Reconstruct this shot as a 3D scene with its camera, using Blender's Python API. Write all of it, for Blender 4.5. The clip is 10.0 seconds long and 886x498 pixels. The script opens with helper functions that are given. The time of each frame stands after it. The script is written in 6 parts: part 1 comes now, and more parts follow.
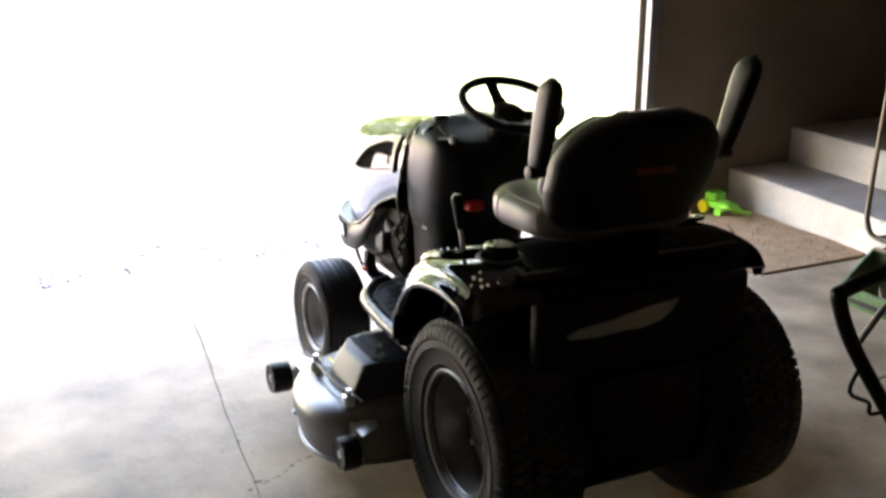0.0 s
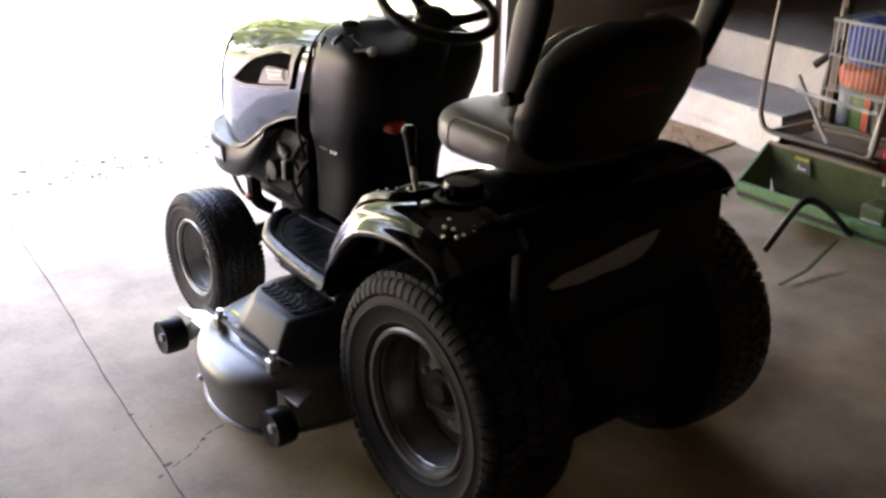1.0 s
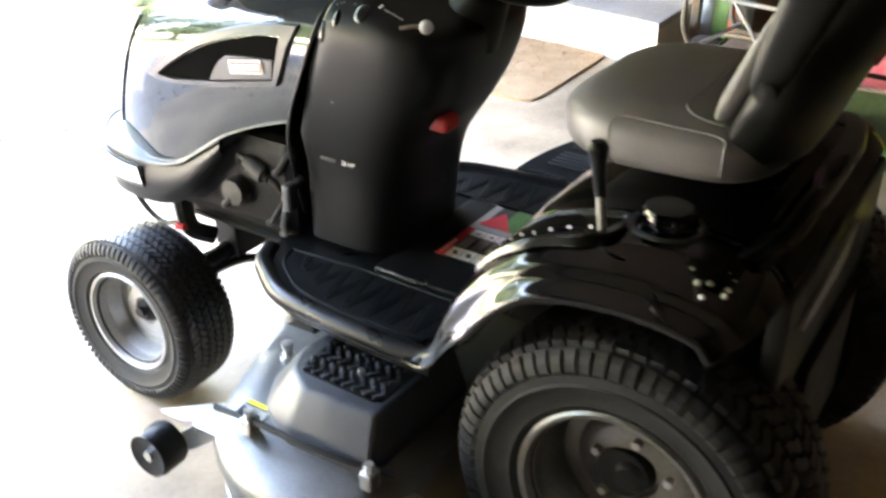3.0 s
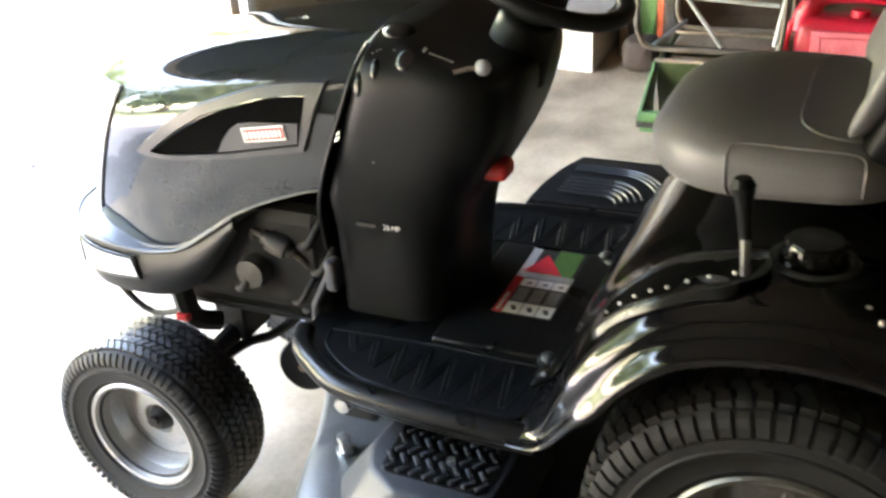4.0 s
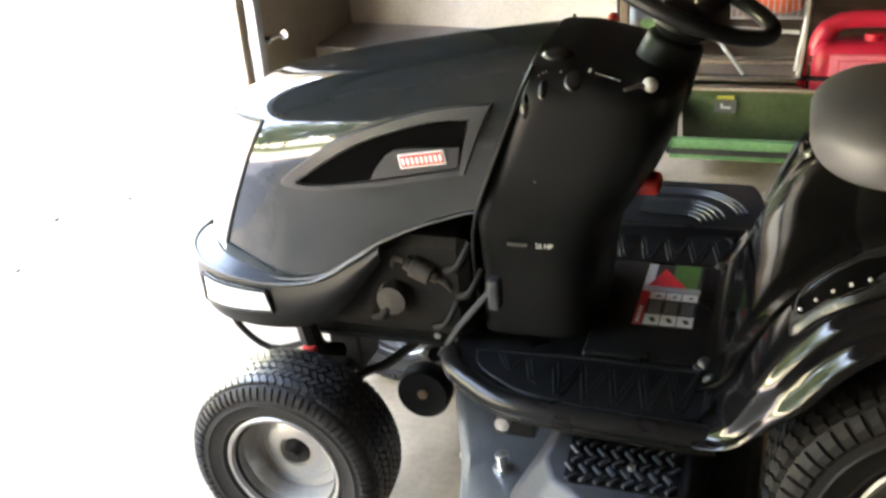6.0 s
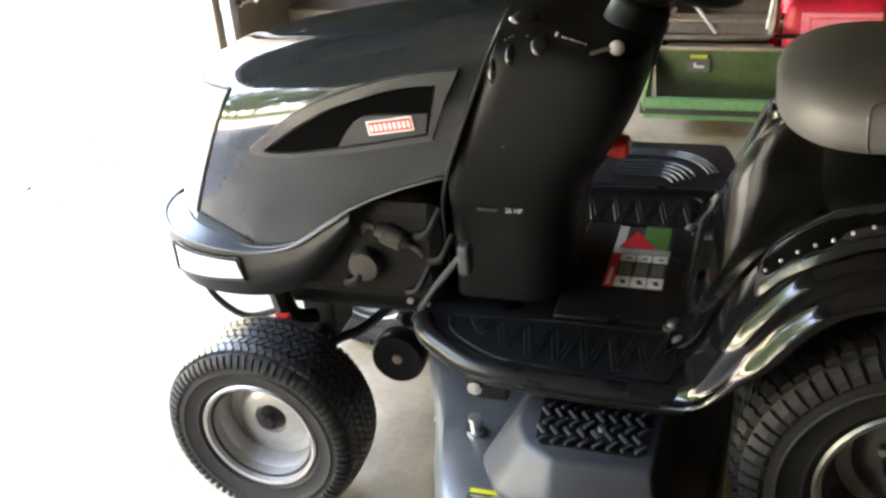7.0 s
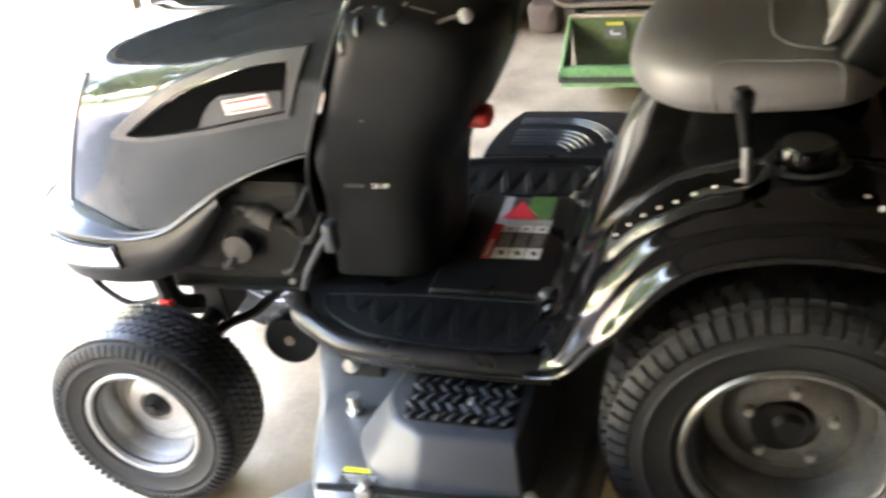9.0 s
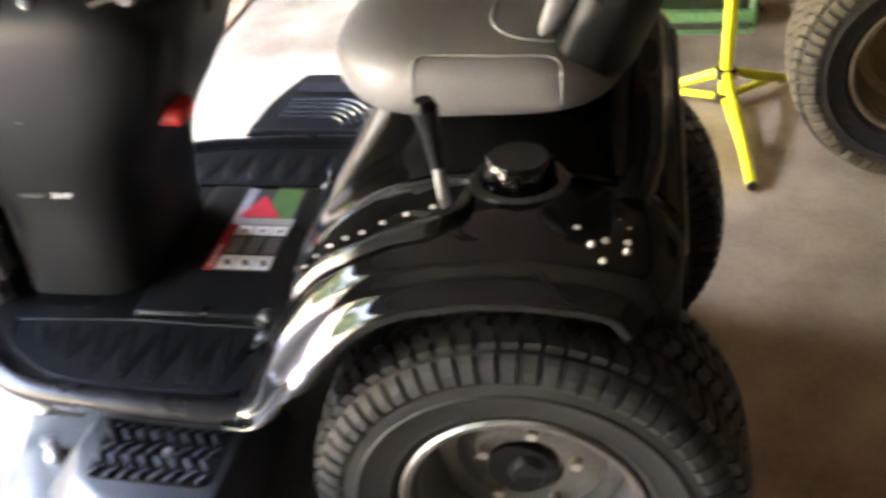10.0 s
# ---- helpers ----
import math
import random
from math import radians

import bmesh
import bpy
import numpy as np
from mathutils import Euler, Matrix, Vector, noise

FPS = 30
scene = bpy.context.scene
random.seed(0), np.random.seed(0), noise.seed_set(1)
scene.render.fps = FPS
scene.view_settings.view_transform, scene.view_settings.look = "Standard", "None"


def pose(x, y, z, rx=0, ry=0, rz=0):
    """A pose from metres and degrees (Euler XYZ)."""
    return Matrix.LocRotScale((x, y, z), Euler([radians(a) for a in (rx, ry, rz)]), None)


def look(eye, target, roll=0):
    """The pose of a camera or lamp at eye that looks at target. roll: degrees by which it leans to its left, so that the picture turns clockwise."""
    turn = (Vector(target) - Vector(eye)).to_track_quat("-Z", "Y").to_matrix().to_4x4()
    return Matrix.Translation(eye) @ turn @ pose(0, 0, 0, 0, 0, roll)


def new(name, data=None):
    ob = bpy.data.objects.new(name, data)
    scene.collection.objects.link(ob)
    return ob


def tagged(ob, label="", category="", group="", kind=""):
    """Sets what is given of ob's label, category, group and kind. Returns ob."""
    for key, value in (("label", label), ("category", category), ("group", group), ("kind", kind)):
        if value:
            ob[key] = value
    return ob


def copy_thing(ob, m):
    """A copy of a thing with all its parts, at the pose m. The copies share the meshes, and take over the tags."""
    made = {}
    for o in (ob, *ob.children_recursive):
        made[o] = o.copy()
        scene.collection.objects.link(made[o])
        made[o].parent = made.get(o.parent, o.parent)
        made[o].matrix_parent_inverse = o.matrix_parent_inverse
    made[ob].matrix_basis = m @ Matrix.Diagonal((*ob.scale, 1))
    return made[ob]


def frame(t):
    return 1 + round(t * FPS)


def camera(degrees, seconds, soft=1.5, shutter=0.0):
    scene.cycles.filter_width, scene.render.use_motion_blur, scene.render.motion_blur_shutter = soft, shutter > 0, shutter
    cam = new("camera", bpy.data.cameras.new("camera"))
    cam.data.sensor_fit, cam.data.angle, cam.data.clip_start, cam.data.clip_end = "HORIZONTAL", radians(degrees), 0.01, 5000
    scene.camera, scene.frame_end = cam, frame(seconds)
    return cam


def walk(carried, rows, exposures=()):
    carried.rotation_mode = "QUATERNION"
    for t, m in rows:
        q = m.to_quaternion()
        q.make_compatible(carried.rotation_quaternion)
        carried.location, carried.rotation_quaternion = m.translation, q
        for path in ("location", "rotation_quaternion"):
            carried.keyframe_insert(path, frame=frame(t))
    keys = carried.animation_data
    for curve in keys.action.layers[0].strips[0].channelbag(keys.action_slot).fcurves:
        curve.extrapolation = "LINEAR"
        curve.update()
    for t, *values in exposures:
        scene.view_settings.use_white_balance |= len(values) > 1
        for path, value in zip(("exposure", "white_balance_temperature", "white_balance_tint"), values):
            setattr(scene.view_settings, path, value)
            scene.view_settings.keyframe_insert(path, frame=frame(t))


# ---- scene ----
cam = camera(47.0, 10.0, 2.7, 0.5)
PATH = [
    (0, (-1.456, -1.986, 1.427), (-0.616, -0.265, 0.849), 0.1),
    (0.3, (-1.428, -1.882, 1.396), (-0.555, -0.192, 0.777), 2.2),
    (0.5, (-1.483, -1.78, 1.407), (-0.491, -0.157, 0.79), 1.2),
    (0.6, (-1.481, -1.743, 1.392), (-0.461, -0.145, 0.754), 1.2),
    (1, (-1.548, -1.479, 1.435), (-0.413, -0.038, 0.638), 1.0),
    (1.5, (-1.446, -1.167, 1.394), (-0.348, 0.262, 0.526), -2.8),
    (2, (-1.603, -0.884, 1.411), (-0.196, 0.18, 0.468), 1.3),
    (2.5, (-1.624, -0.687, 1.414), (-0.196, 0.315, 0.436), 1.1),
    (3.8, (-1.59, -0.106, 1.387), (-0.01, 0.673, 0.441), -3.2),
    (4, (-1.579, -0.063, 1.393), (0.015, 0.686, 0.445), -3.9),
    (4.5, (-1.546, 0.105, 1.397), (0.045, 0.935, 0.516), -4.9),
    (5, (-1.684, 0.227, 1.387), (-0.007, 0.934, 0.557), -5.8),
    (5.5, (-1.758, 0.255, 1.404), (-0.067, 0.922, 0.569), -5.9),
    (6, (-1.774, 0.282, 1.394), (-0.087, 0.905, 0.52), -4.5),
    (6.2, (-1.782, 0.264, 1.393), (-0.1, 0.87, 0.497), -4.3),
    (7.3, (-1.765, 0.263, 1.404), (-0.106, 0.847, 0.452), -5.3),
    (7.5, (-1.769, 0.255, 1.39), (-0.109, 0.841, 0.44), -5.5),
    (8, (-1.765, 0.279, 1.372), (-0.108, 0.853, 0.412), -4.8),
    (8.4, (-1.768, 0.251, 1.38), (-0.127, 0.808, 0.383), -4.4),
    (8.5, (-1.772, 0.256, 1.379), (-0.122, 0.774, 0.373), -3.7),
    (9, (-1.7, 0.083, 1.369), (-0.046, 0.628, 0.385), -6.9),
    (9.2, (-1.673, 0.001, 1.374), (-0.015, 0.509, 0.378), -5.9),
    (9.5, (-1.58, -0.091, 1.378), (0.038, 0.445, 0.332), -8.3),
    (10, (-1.358, -0.142, 1.336), (0.251, 0.221, 0.205), -5.5),
]
EXPOSURES = [(0, 6.29, 8500, 24), (0.5, 5.79, 8500, 29), (1, 6.09, 8500, 31), (2, 7.04, 8200, 24), (2.5, 7.54, 8200, 20), (4, 7.24, 8500, 18), (4.5, 6.91, 8750, 19), (8.5, 6.91, 8750, 19), (9, 7.59, 8650, 21), (9.5, 8.04, 8600, 25), (10, 8.24, 8400, 27)]
walk(cam, [(t, look(eye, target, roll)) for t, eye, target, roll in PATH], EXPOSURES)

# ---- light ----
SUN_EL, SUN_AZ = radians(48), radians(228)      # high, from behind the garage and to its left
world = bpy.data.worlds.new("sky")
scene.world = world
world.use_nodes = True
wn = world.node_tree.nodes
sky = wn.new("ShaderNodeTexSky")
sky.sky_type, sky.sun_disc = "NISHITA", False
sky.sun_elevation, sky.sun_rotation = SUN_EL, SUN_AZ
world.node_tree.links.new(sky.outputs[0], wn["Background"].inputs[0])
wn["Background"].inputs[1].default_value = 0.15
sun = new("sun", bpy.data.lights.new("sun", "SUN"))
sun.data.energy, sun.data.angle, sun.data.color = 2.0, radians(0.5), (1.0, 0.95, 0.87)
sun_from = Vector((math.sin(SUN_AZ) * math.cos(SUN_EL), math.cos(SUN_AZ) * math.cos(SUN_EL), math.sin(SUN_EL)))
sun.matrix_world = look(sun_from * 30, (0, 0, 0))


# ---- materials ----
def material(name, a, b=None, rough=0.5, metal=0.0, scale=8.0, bump=0.1, fine=120.0, coat=0.0, spread=0.1, contrast=0.35, spec=0.5):
    """Two tones mixed by large and fine noise, with roughness and relief that follow them."""
    m = bpy.data.materials.new(name)
    m.use_nodes = True
    nt = m.node_tree
    p = nt.nodes["Principled BSDF"]
    b = b or tuple(min(1, c * 1.35 + 0.004) for c in a)
    co = nt.nodes.new("ShaderNodeTexCoord")
    n1 = nt.nodes.new("ShaderNodeTexNoise")
    n1.inputs["Scale"].default_value, n1.inputs["Detail"].default_value = scale, 6
    n2 = nt.nodes.new("ShaderNodeTexNoise")
    n2.inputs["Scale"].default_value, n2.inputs["Detail"].default_value = fine, 3
    nt.links.new(co.outputs["Object"], n1.inputs["Vector"])
    nt.links.new(co.outputs["Object"], n2.inputs["Vector"])
    mix = nt.nodes.new("ShaderNodeMix")
    mix.data_type = "FLOAT"
    mix.inputs[0].default_value = contrast
    nt.links.new(n1.outputs[0], mix.inputs[2])
    nt.links.new(n2.outputs[0], mix.inputs[3])
    ramp = nt.nodes.new("ShaderNodeValToRGB")
    ramp.color_ramp.elements[0].position, ramp.color_ramp.elements[1].position = 0.35, 0.68
    ramp.color_ramp.elements[0].color, ramp.color_ramp.elements[1].color = (*a, 1), (*b, 1)
    nt.links.new(mix.outputs[0], ramp.inputs[0])
    nt.links.new(ramp.outputs[0], p.inputs["Base Color"])
    rr = nt.nodes.new("ShaderNodeMapRange")
    rr.inputs[3].default_value, rr.inputs[4].default_value = max(0.02, rough - spread), min(1, rough + spread)
    nt.links.new(n1.outputs[0], rr.inputs[0])
    nt.links.new(rr.outputs[0], p.inputs["Roughness"])
    p.inputs["Metallic"].default_value, p.inputs["Coat Weight"].default_value = metal, coat
    p.inputs["Coat Roughness"].default_value, p.inputs["Specular IOR Level"].default_value = 0.04, spec
    if bump:
        bm_ = nt.nodes.new("ShaderNodeBump")
        bm_.inputs["Strength"].default_value, bm_.inputs["Distance"].default_value = bump, 0.004
        nt.links.new(n2.outputs[0], bm_.inputs["Height"])
        nt.links.new(bm_.outputs[0], p.inputs["Normal"])
    return m


def glowless_glass(name, tint, rough):
    m = bpy.data.materials.new(name)
    m.use_nodes = True
    p = m.node_tree.nodes["Principled BSDF"]
    p.inputs["Base Color"].default_value, p.inputs["Roughness"].default_value = (*tint, 1), rough
    p.inputs["Transmission Weight"].default_value = 0.35
    return m


PAINT = material("gloss_black_paint", (0.014, 0.0172, 0.0188), (0.021, 0.0255, 0.0278), 0.05, 0, 5, 0.0, 300, 0.15, 0.02)
FENDER = material("fender_black_paint", (0.003, 0.003, 0.0033), (0.005, 0.005, 0.0055), 0.085, 0, 6, 0.0, 260, 0.0, 0.03, spec=0.33)
PLASTIC = material("black_textured_plastic", (0.0056, 0.0062, 0.0067), (0.0085, 0.0093, 0.0100), 0.38, 0, 6, 0.10, 500, 0, 0.06, spec=0.16)
SATIN = material("satin_dark_grey_plastic", (0.022, 0.024, 0.026), (0.034, 0.036, 0.039), 0.36, 0, 5, 0.06, 500, 0, 0.06, spec=0.4)
PANBLACK = material("worn_black_pan_paint", (0.004, 0.0042, 0.0046), (0.0075, 0.0078, 0.0084), 0.30, 0, 7, 0.03, 300, 0, 0.10, spec=0.22)
SLOTBLACK = material("smooth_black_moulding", (0.008, 0.0085, 0.009), (0.012, 0.0128, 0.0136), 0.26, 0, 6, 0.03, 400, 0, 0.05, spec=0.35)
LABELRED = material("bright_red_print", (0.62, 0.015, 0.03), (0.72, 0.025, 0.045), 0.35, 0, 20, 0.0)
BODYBLACK = material("dull_black_body_paint", (0.002, 0.002, 0.002), (0.004, 0.004, 0.004), 0.10, 0, 6, 0.0, 260, 0, 0.03, spec=0.16)
# near black that stands for the shade inside openings
OPENINGSHADE = material("opening_shade_black", (0.0015, 0.0015, 0.0015), (0.003, 0.003, 0.003), 0.95, 0, 10, 0, spec=0.02)
RUBBER = material("black_rubber", (0.013, 0.013, 0.0133), (0.027, 0.0267, 0.0264), 0.46, 0, 9, 0.2, 240, 0, 0.1, spec=0.5)
SIDEWALL = material("tyre_rubber", (0.008, 0.008, 0.0083), (0.017, 0.0168, 0.0166), 0.64, 0, 7, 0.15, 200, 0, 0.12, spec=0.25)
RIM = material("silver_grey_wheel_paint", (0.27, 0.265, 0.255), (0.38, 0.375, 0.36), 0.40, 0.6, 9, 0.12, 150, 0, 0.14)
# the silver wheel paint again, darkened for the dim interior round the rear wheels
REARRIM = material("shade_darkened_wheel_paint", (0.115, 0.112, 0.106), (0.20, 0.195, 0.185), 0.36, 0.65, 9, 0.15, 120, 0, 0.14)
VINYL = material("grey_vinyl", (0.100, 0.096, 0.096), (0.130, 0.125, 0.125), 0.40, 0, 5, 0.16, 420, 0, 0.06, spec=0.4)
GLOSSBLACK = material("glossy_black_moulding", (0.006, 0.0068, 0.0076), (0.009, 0.010, 0.011), 0.22, 0, 6, 0.0, 400, 0, 0.04, spec=0.45)
SHELL = material("black_seat_shell", (0.004, 0.0045, 0.0042), (0.007, 0.0077, 0.0073), 0.42, 0, 6, 0.1, 420, 0, 0.06, spec=0.16)
DECK = material("grey_metallic_deck_paint", (0.13, 0.133, 0.128), (0.185, 0.187, 0.182), 0.40, 0.7, 7, 0.05, 160, 0.15, 0.08)
COVER = material("charcoal_cover_plastic", (0.026, 0.028, 0.033), (0.038, 0.041, 0.047), 0.46, 0, 6, 0.1, 400, 0, 0.06, spec=0.35)
STEEL = material("bare_steel", (0.45, 0.44, 0.42), (0.62, 0.61, 0.58), 0.32, 0.9, 12, 0.06, 180, 0, 0.12)
FRAME = material("black_frame_steel", (0.003, 0.003, 0.0033), (0.007, 0.0067, 0.0064), 0.45, 0, 9, 0.1, 180, 0, 0.12, spec=0.25)
RED = material("red_plastic", (0.45, 0.018, 0.016), (0.6, 0.03, 0.025), 0.35, 0, 10, 0.04)
REDCAN = material("red_fuel_can_plastic", (0.52, 0.012, 0.036), (0.66, 0.03, 0.065), 0.36, 0, 5, 0.08, 260)
WHITE = material("white_print", (0.72, 0.72, 0.70), (0.82, 0.82, 0.80), 0.4, 0, 30, 0.0)
INK = material("black_print", (0.015, 0.015, 0.016), (0.03, 0.03, 0.03), 0.4, 0, 30, 0.0)
GREENINK = material("green_print", (0.05, 0.14, 0.03), (0.08, 0.2, 0.05), 0.4, 0, 30, 0.0)
YELLOW = material("yellow_paint", (0.72, 0.62, 0.02), (0.82, 0.72, 0.04), 0.4, 0, 10, 0.05)
# cream and casting tones darkened to hold the shade of the engine bay
CREAMSHADE = material("shade_darkened_cream_plastic", (0.030, 0.027, 0.023), (0.048, 0.044, 0.037), 0.5, 0, 10, 0.05, spec=0.2)
ENGINE = material("shade_darkened_casting", (0.003, 0.003, 0.003), (0.008, 0.0078, 0.0075), 0.55, 0.0, 14, 0.2, 120, spec=0.12)
LENS = glowless_glass("headlight_lens", (0.85, 0.86, 0.85), 0.18)
TANKGREY = material("grey_tank_plastic", (0.32, 0.32, 0.33), (0.42, 0.42, 0.43), 0.45, 0, 6, 0.05)
CONCRETE = material("worn_concrete", (0.165, 0.111, 0.066), (0.42, 0.309, 0.202), 0.72, 0, 3.2, 0.12, 60, 0, 0.12, 0.14)
STEPMAT = material("painted_concrete_step", (0.42, 0.37, 0.30), (0.56, 0.51, 0.43), 0.7, 0, 4, 0.3, 60, 0, 0.1)
TREADMAT = material("worn_step_top", (0.26, 0.23, 0.20), (0.40, 0.36, 0.32), 0.75, 0, 4, 0.3, 60, 0, 0.1)
GRAVEL = material("gravel", (0.26, 0.23, 0.21), (0.48, 0.44, 0.40), 0.9, 0, 14, 0.8, 60, 0, 0.05, 0.5)
DIRTGRAVEL = material("grey_gravel_and_dirt", (0.10, 0.092, 0.084), (0.27, 0.25, 0.23), 0.9, 0, 22, 0.8, 70, 0, 0.05, 0.5)
GRILLE = material("grey_grille_plastic", (0.30, 0.31, 0.31), (0.40, 0.41, 0.41), 0.28, 0, 8, 0.03)
GRASS = material("grass", (0.07, 0.096, 0.042), (0.14, 0.178, 0.088), 0.8, 0, 3, 0.6, 40, 0, 0.1)
LEAF = material("leaves", (0.04, 0.068, 0.022), (0.10, 0.15, 0.052), 0.6, 0, 1.2, 0.2, 6)
BARK = material("bark", (0.06, 0.045, 0.03), (0.12, 0.09, 0.065), 0.9, 0, 5, 0.6, 30)
WALLWOOD = material("dark_brown_boards", (0.035, 0.022, 0.016), (0.065, 0.043, 0.031), 0.7, 0, 3, 0.3, 40)
WALLPALE = material("unpainted_wall_board", (0.15, 0.12, 0.088), (0.23, 0.19, 0.145), 0.8, 0, 2, 0.2, 60)
CEIL = material("ceiling_board", (0.05, 0.036, 0.026), (0.085, 0.062, 0.046), 0.8, 0, 2, 0.2, 60)
RAWWOOD = material("weathered_timber", (0.17, 0.12, 0.08), (0.28, 0.21, 0.15), 0.75, 0, 5, 0.3, 60)
JAMBWOOD = material("pale_weathered_timber", (0.30, 0.235, 0.165), (0.44, 0.36, 0.27), 0.8, 0, 5, 0.3, 60)
POSTWOOD = material("brown_post_timber", (0.085, 0.055, 0.033), (0.15, 0.10, 0.062), 0.75, 0, 5, 0.3, 60)
GALV = material("galvanised_steel", (0.17, 0.175, 0.18), (0.27, 0.275, 0.28), 0.5, 0.6, 10, 0.05)
MATBROWN = material("brown_door_mat", (0.24, 0.14, 0.07), (0.36, 0.23, 0.13), 0.95, 0, 12, 0.9, 160)
OLDGREEN = material("faded_green_paint", (0.032, 0.052, 0.018), (0.068, 0.092, 0.036), 0.5, 0.0, 6, 0.15, 50, 0, 0.15, 0.45)
LIGHTGREEN = material("light_green_rail_paint", (0.05, 0.13, 0.045), (0.10, 0.21, 0.085), 0.48, 0, 9, 0.12, 70, 0, 0.12, 0.45)
TOYGREEN = material("bright_green_plastic", (0.10, 0.48, 0.03), (0.25, 0.65, 0.06), 0.4, 0, 12, 0.05)
WHITETUBE = material("white_tube", (0.32, 0.32, 0.30), (0.46, 0.46, 0.44), 0.4, 0.2, 12, 0.05)
PALETUBE = material("worn_grey_tube", (0.085, 0.068, 0.052), (0.15, 0.125, 0.10), 0.42, 0.3, 14, 0.08)
ORANGE = material("orange_plastic", (0.50, 0.075, 0.025), (0.60, 0.12, 0.04), 0.5, 0, 8, 0.1)
BLUE = material("blue_cloth", (0.02, 0.05, 0.24), (0.05, 0.10, 0.38), 0.85, 0, 10, 0.3)
BAG = material("white_bag", (0.28, 0.28, 0.26), (0.40, 0.40, 0.38), 0.45, 0, 8, 0.1)
BROWNSACK = material("brown_sackcloth", (0.035, 0.022, 0.016), (0.07, 0.045, 0.033), 0.9, 0, 9, 0.4)
PLATEGREY = material("worn_grey_plate", (0.05, 0.052, 0.045), (0.10, 0.10, 0.088), 0.5, 0, 20, 0.1)
FADEDYELLOW = material("faded_yellow_strip", (0.30, 0.25, 0.03), (0.42, 0.36, 0.06), 0.5, 0, 20, 0.1)
OLDWALL = material("dark_dusty_sidewall", (0.02, 0.017, 0.014), (0.05, 0.042, 0.033), 0.85, 0, 8, 0.3, 90)
OLDTYRE = material("dusty_brown_tyre", (0.065, 0.050, 0.035), (0.125, 0.098, 0.069), 0.85, 0, 8, 0.3, 90)
OLDRIM = material("dusty_cream_rim", (0.20, 0.15, 0.09), (0.36, 0.28, 0.17), 0.6, 0.2, 8, 0.2, 60)


# ---- mesh helpers ----
def part(name, bm, mat, parent=None, label="", smooth=False, angle=40):
    me = bpy.data.meshes.new(name)
    bmesh.ops.recalc_face_normals(bm, faces=bm.faces)
    if smooth:
        for f in bm.faces:
            f.smooth = True
        for e in bm.edges:
            if len(e.link_faces) == 2 and e.calc_face_angle(0) > radians(angle):
                e.smooth = False
    bm.to_mesh(me)
    bm.free()
    me.materials.append(mat)
    ob = new(name, me)
    ob.parent = parent
    if label:
        ob["label"] = label
    return ob


def thing(name, place, label, category, group="", kind=""):
    ob = new(name)
    ob.location = place
    ob.empty_display_size = 0.1
    return tagged(ob, label, category, group, kind)


def box(bm, lo, hi, bevel=0.0, seg=2, rot=None):
    c = [(a + b) / 2 for a, b in zip(lo, hi)]
    s = [abs(b - a) for a, b in zip(lo, hi)]
    m = Matrix.Translation(c) @ (rot if rot else Matrix()) @ Matrix.Diagonal((*s, 1))
    r = bmesh.ops.create_cube(bm, size=1, matrix=m)
    if bevel:
        edges = list({e for v in r["verts"] for e in v.link_edges})
        bmesh.ops.bevel(bm, geom=edges, offset=bevel, segments=seg, affect="EDGES", profile=0.5)


def ring_loft(bm, rings, closed=True, caps=True):
    rows = [[bm.verts.new(p) for p in r] for r in rings]
    n = len(rows[0])
    for a, b in zip(rows, rows[1:]):
        for i in range(n if closed else n - 1):
            j = (i + 1) % n
            bm.faces.new((a[i], a[j], b[j], b[i]))
    if caps and closed:
        bm.faces.new(rows[0])
        bm.faces.new(list(reversed(rows[-1])))
    return rows


def tube(bm, pts, r, n=10, caps=True, flat=1.0):
    """A round bar along a polyline; r may be one radius or one for each point."""
    pts = [Vector(p) for p in pts]
    rs = r if isinstance(r, (list, tuple)) else [r] * len(pts)
    rings, up = [], None
    for i, p in enumerate(pts):
        d = (pts[min(i + 1, len(pts) - 1)] - pts[max(i - 1, 0)]).normalized()
        if up is None:
            up = Vector((0, 0, 1)) if abs(d.z) < 0.9 else Vector((1, 0, 0))
        side = d.cross(up).normalized()
        up = side.cross(d).normalized()
        rings.append([p + rs[i] * (math.cos(a) * side + flat * math.sin(a) * up) for a in [2 * math.pi * k / n for k in range(n)]])
    ring_loft(bm, rings, True, caps)


def smooth_path(pts, steps=5):
    """Catmull-Rom through the points."""
    p = [Vector(q) for q in pts]
    p = [2 * p[0] - p[1]] + p + [2 * p[-1] - p[-2]]
    out = []
    for i in range(1, len(p) - 2):
        for k in range(steps):
            t = k / steps
            out.append(0.5 * ((2 * p[i]) + (p[i + 1] - p[i - 1]) * t + (2 * p[i - 1] - 5 * p[i] + 4 * p[i + 1] - p[i + 2]) * t * t
                              + (3 * p[i] - p[i - 1] - 3 * p[i + 1] + p[i + 2]) * t ** 3))
    return out + [p[-2]]


def closed_smooth(pts, steps=4):
    """A closed smooth loop through the points."""
    loop = smooth_path(pts[-2:] + pts + pts[:2], steps)
    return loop[2 * steps:(2 + len(pts)) * steps]


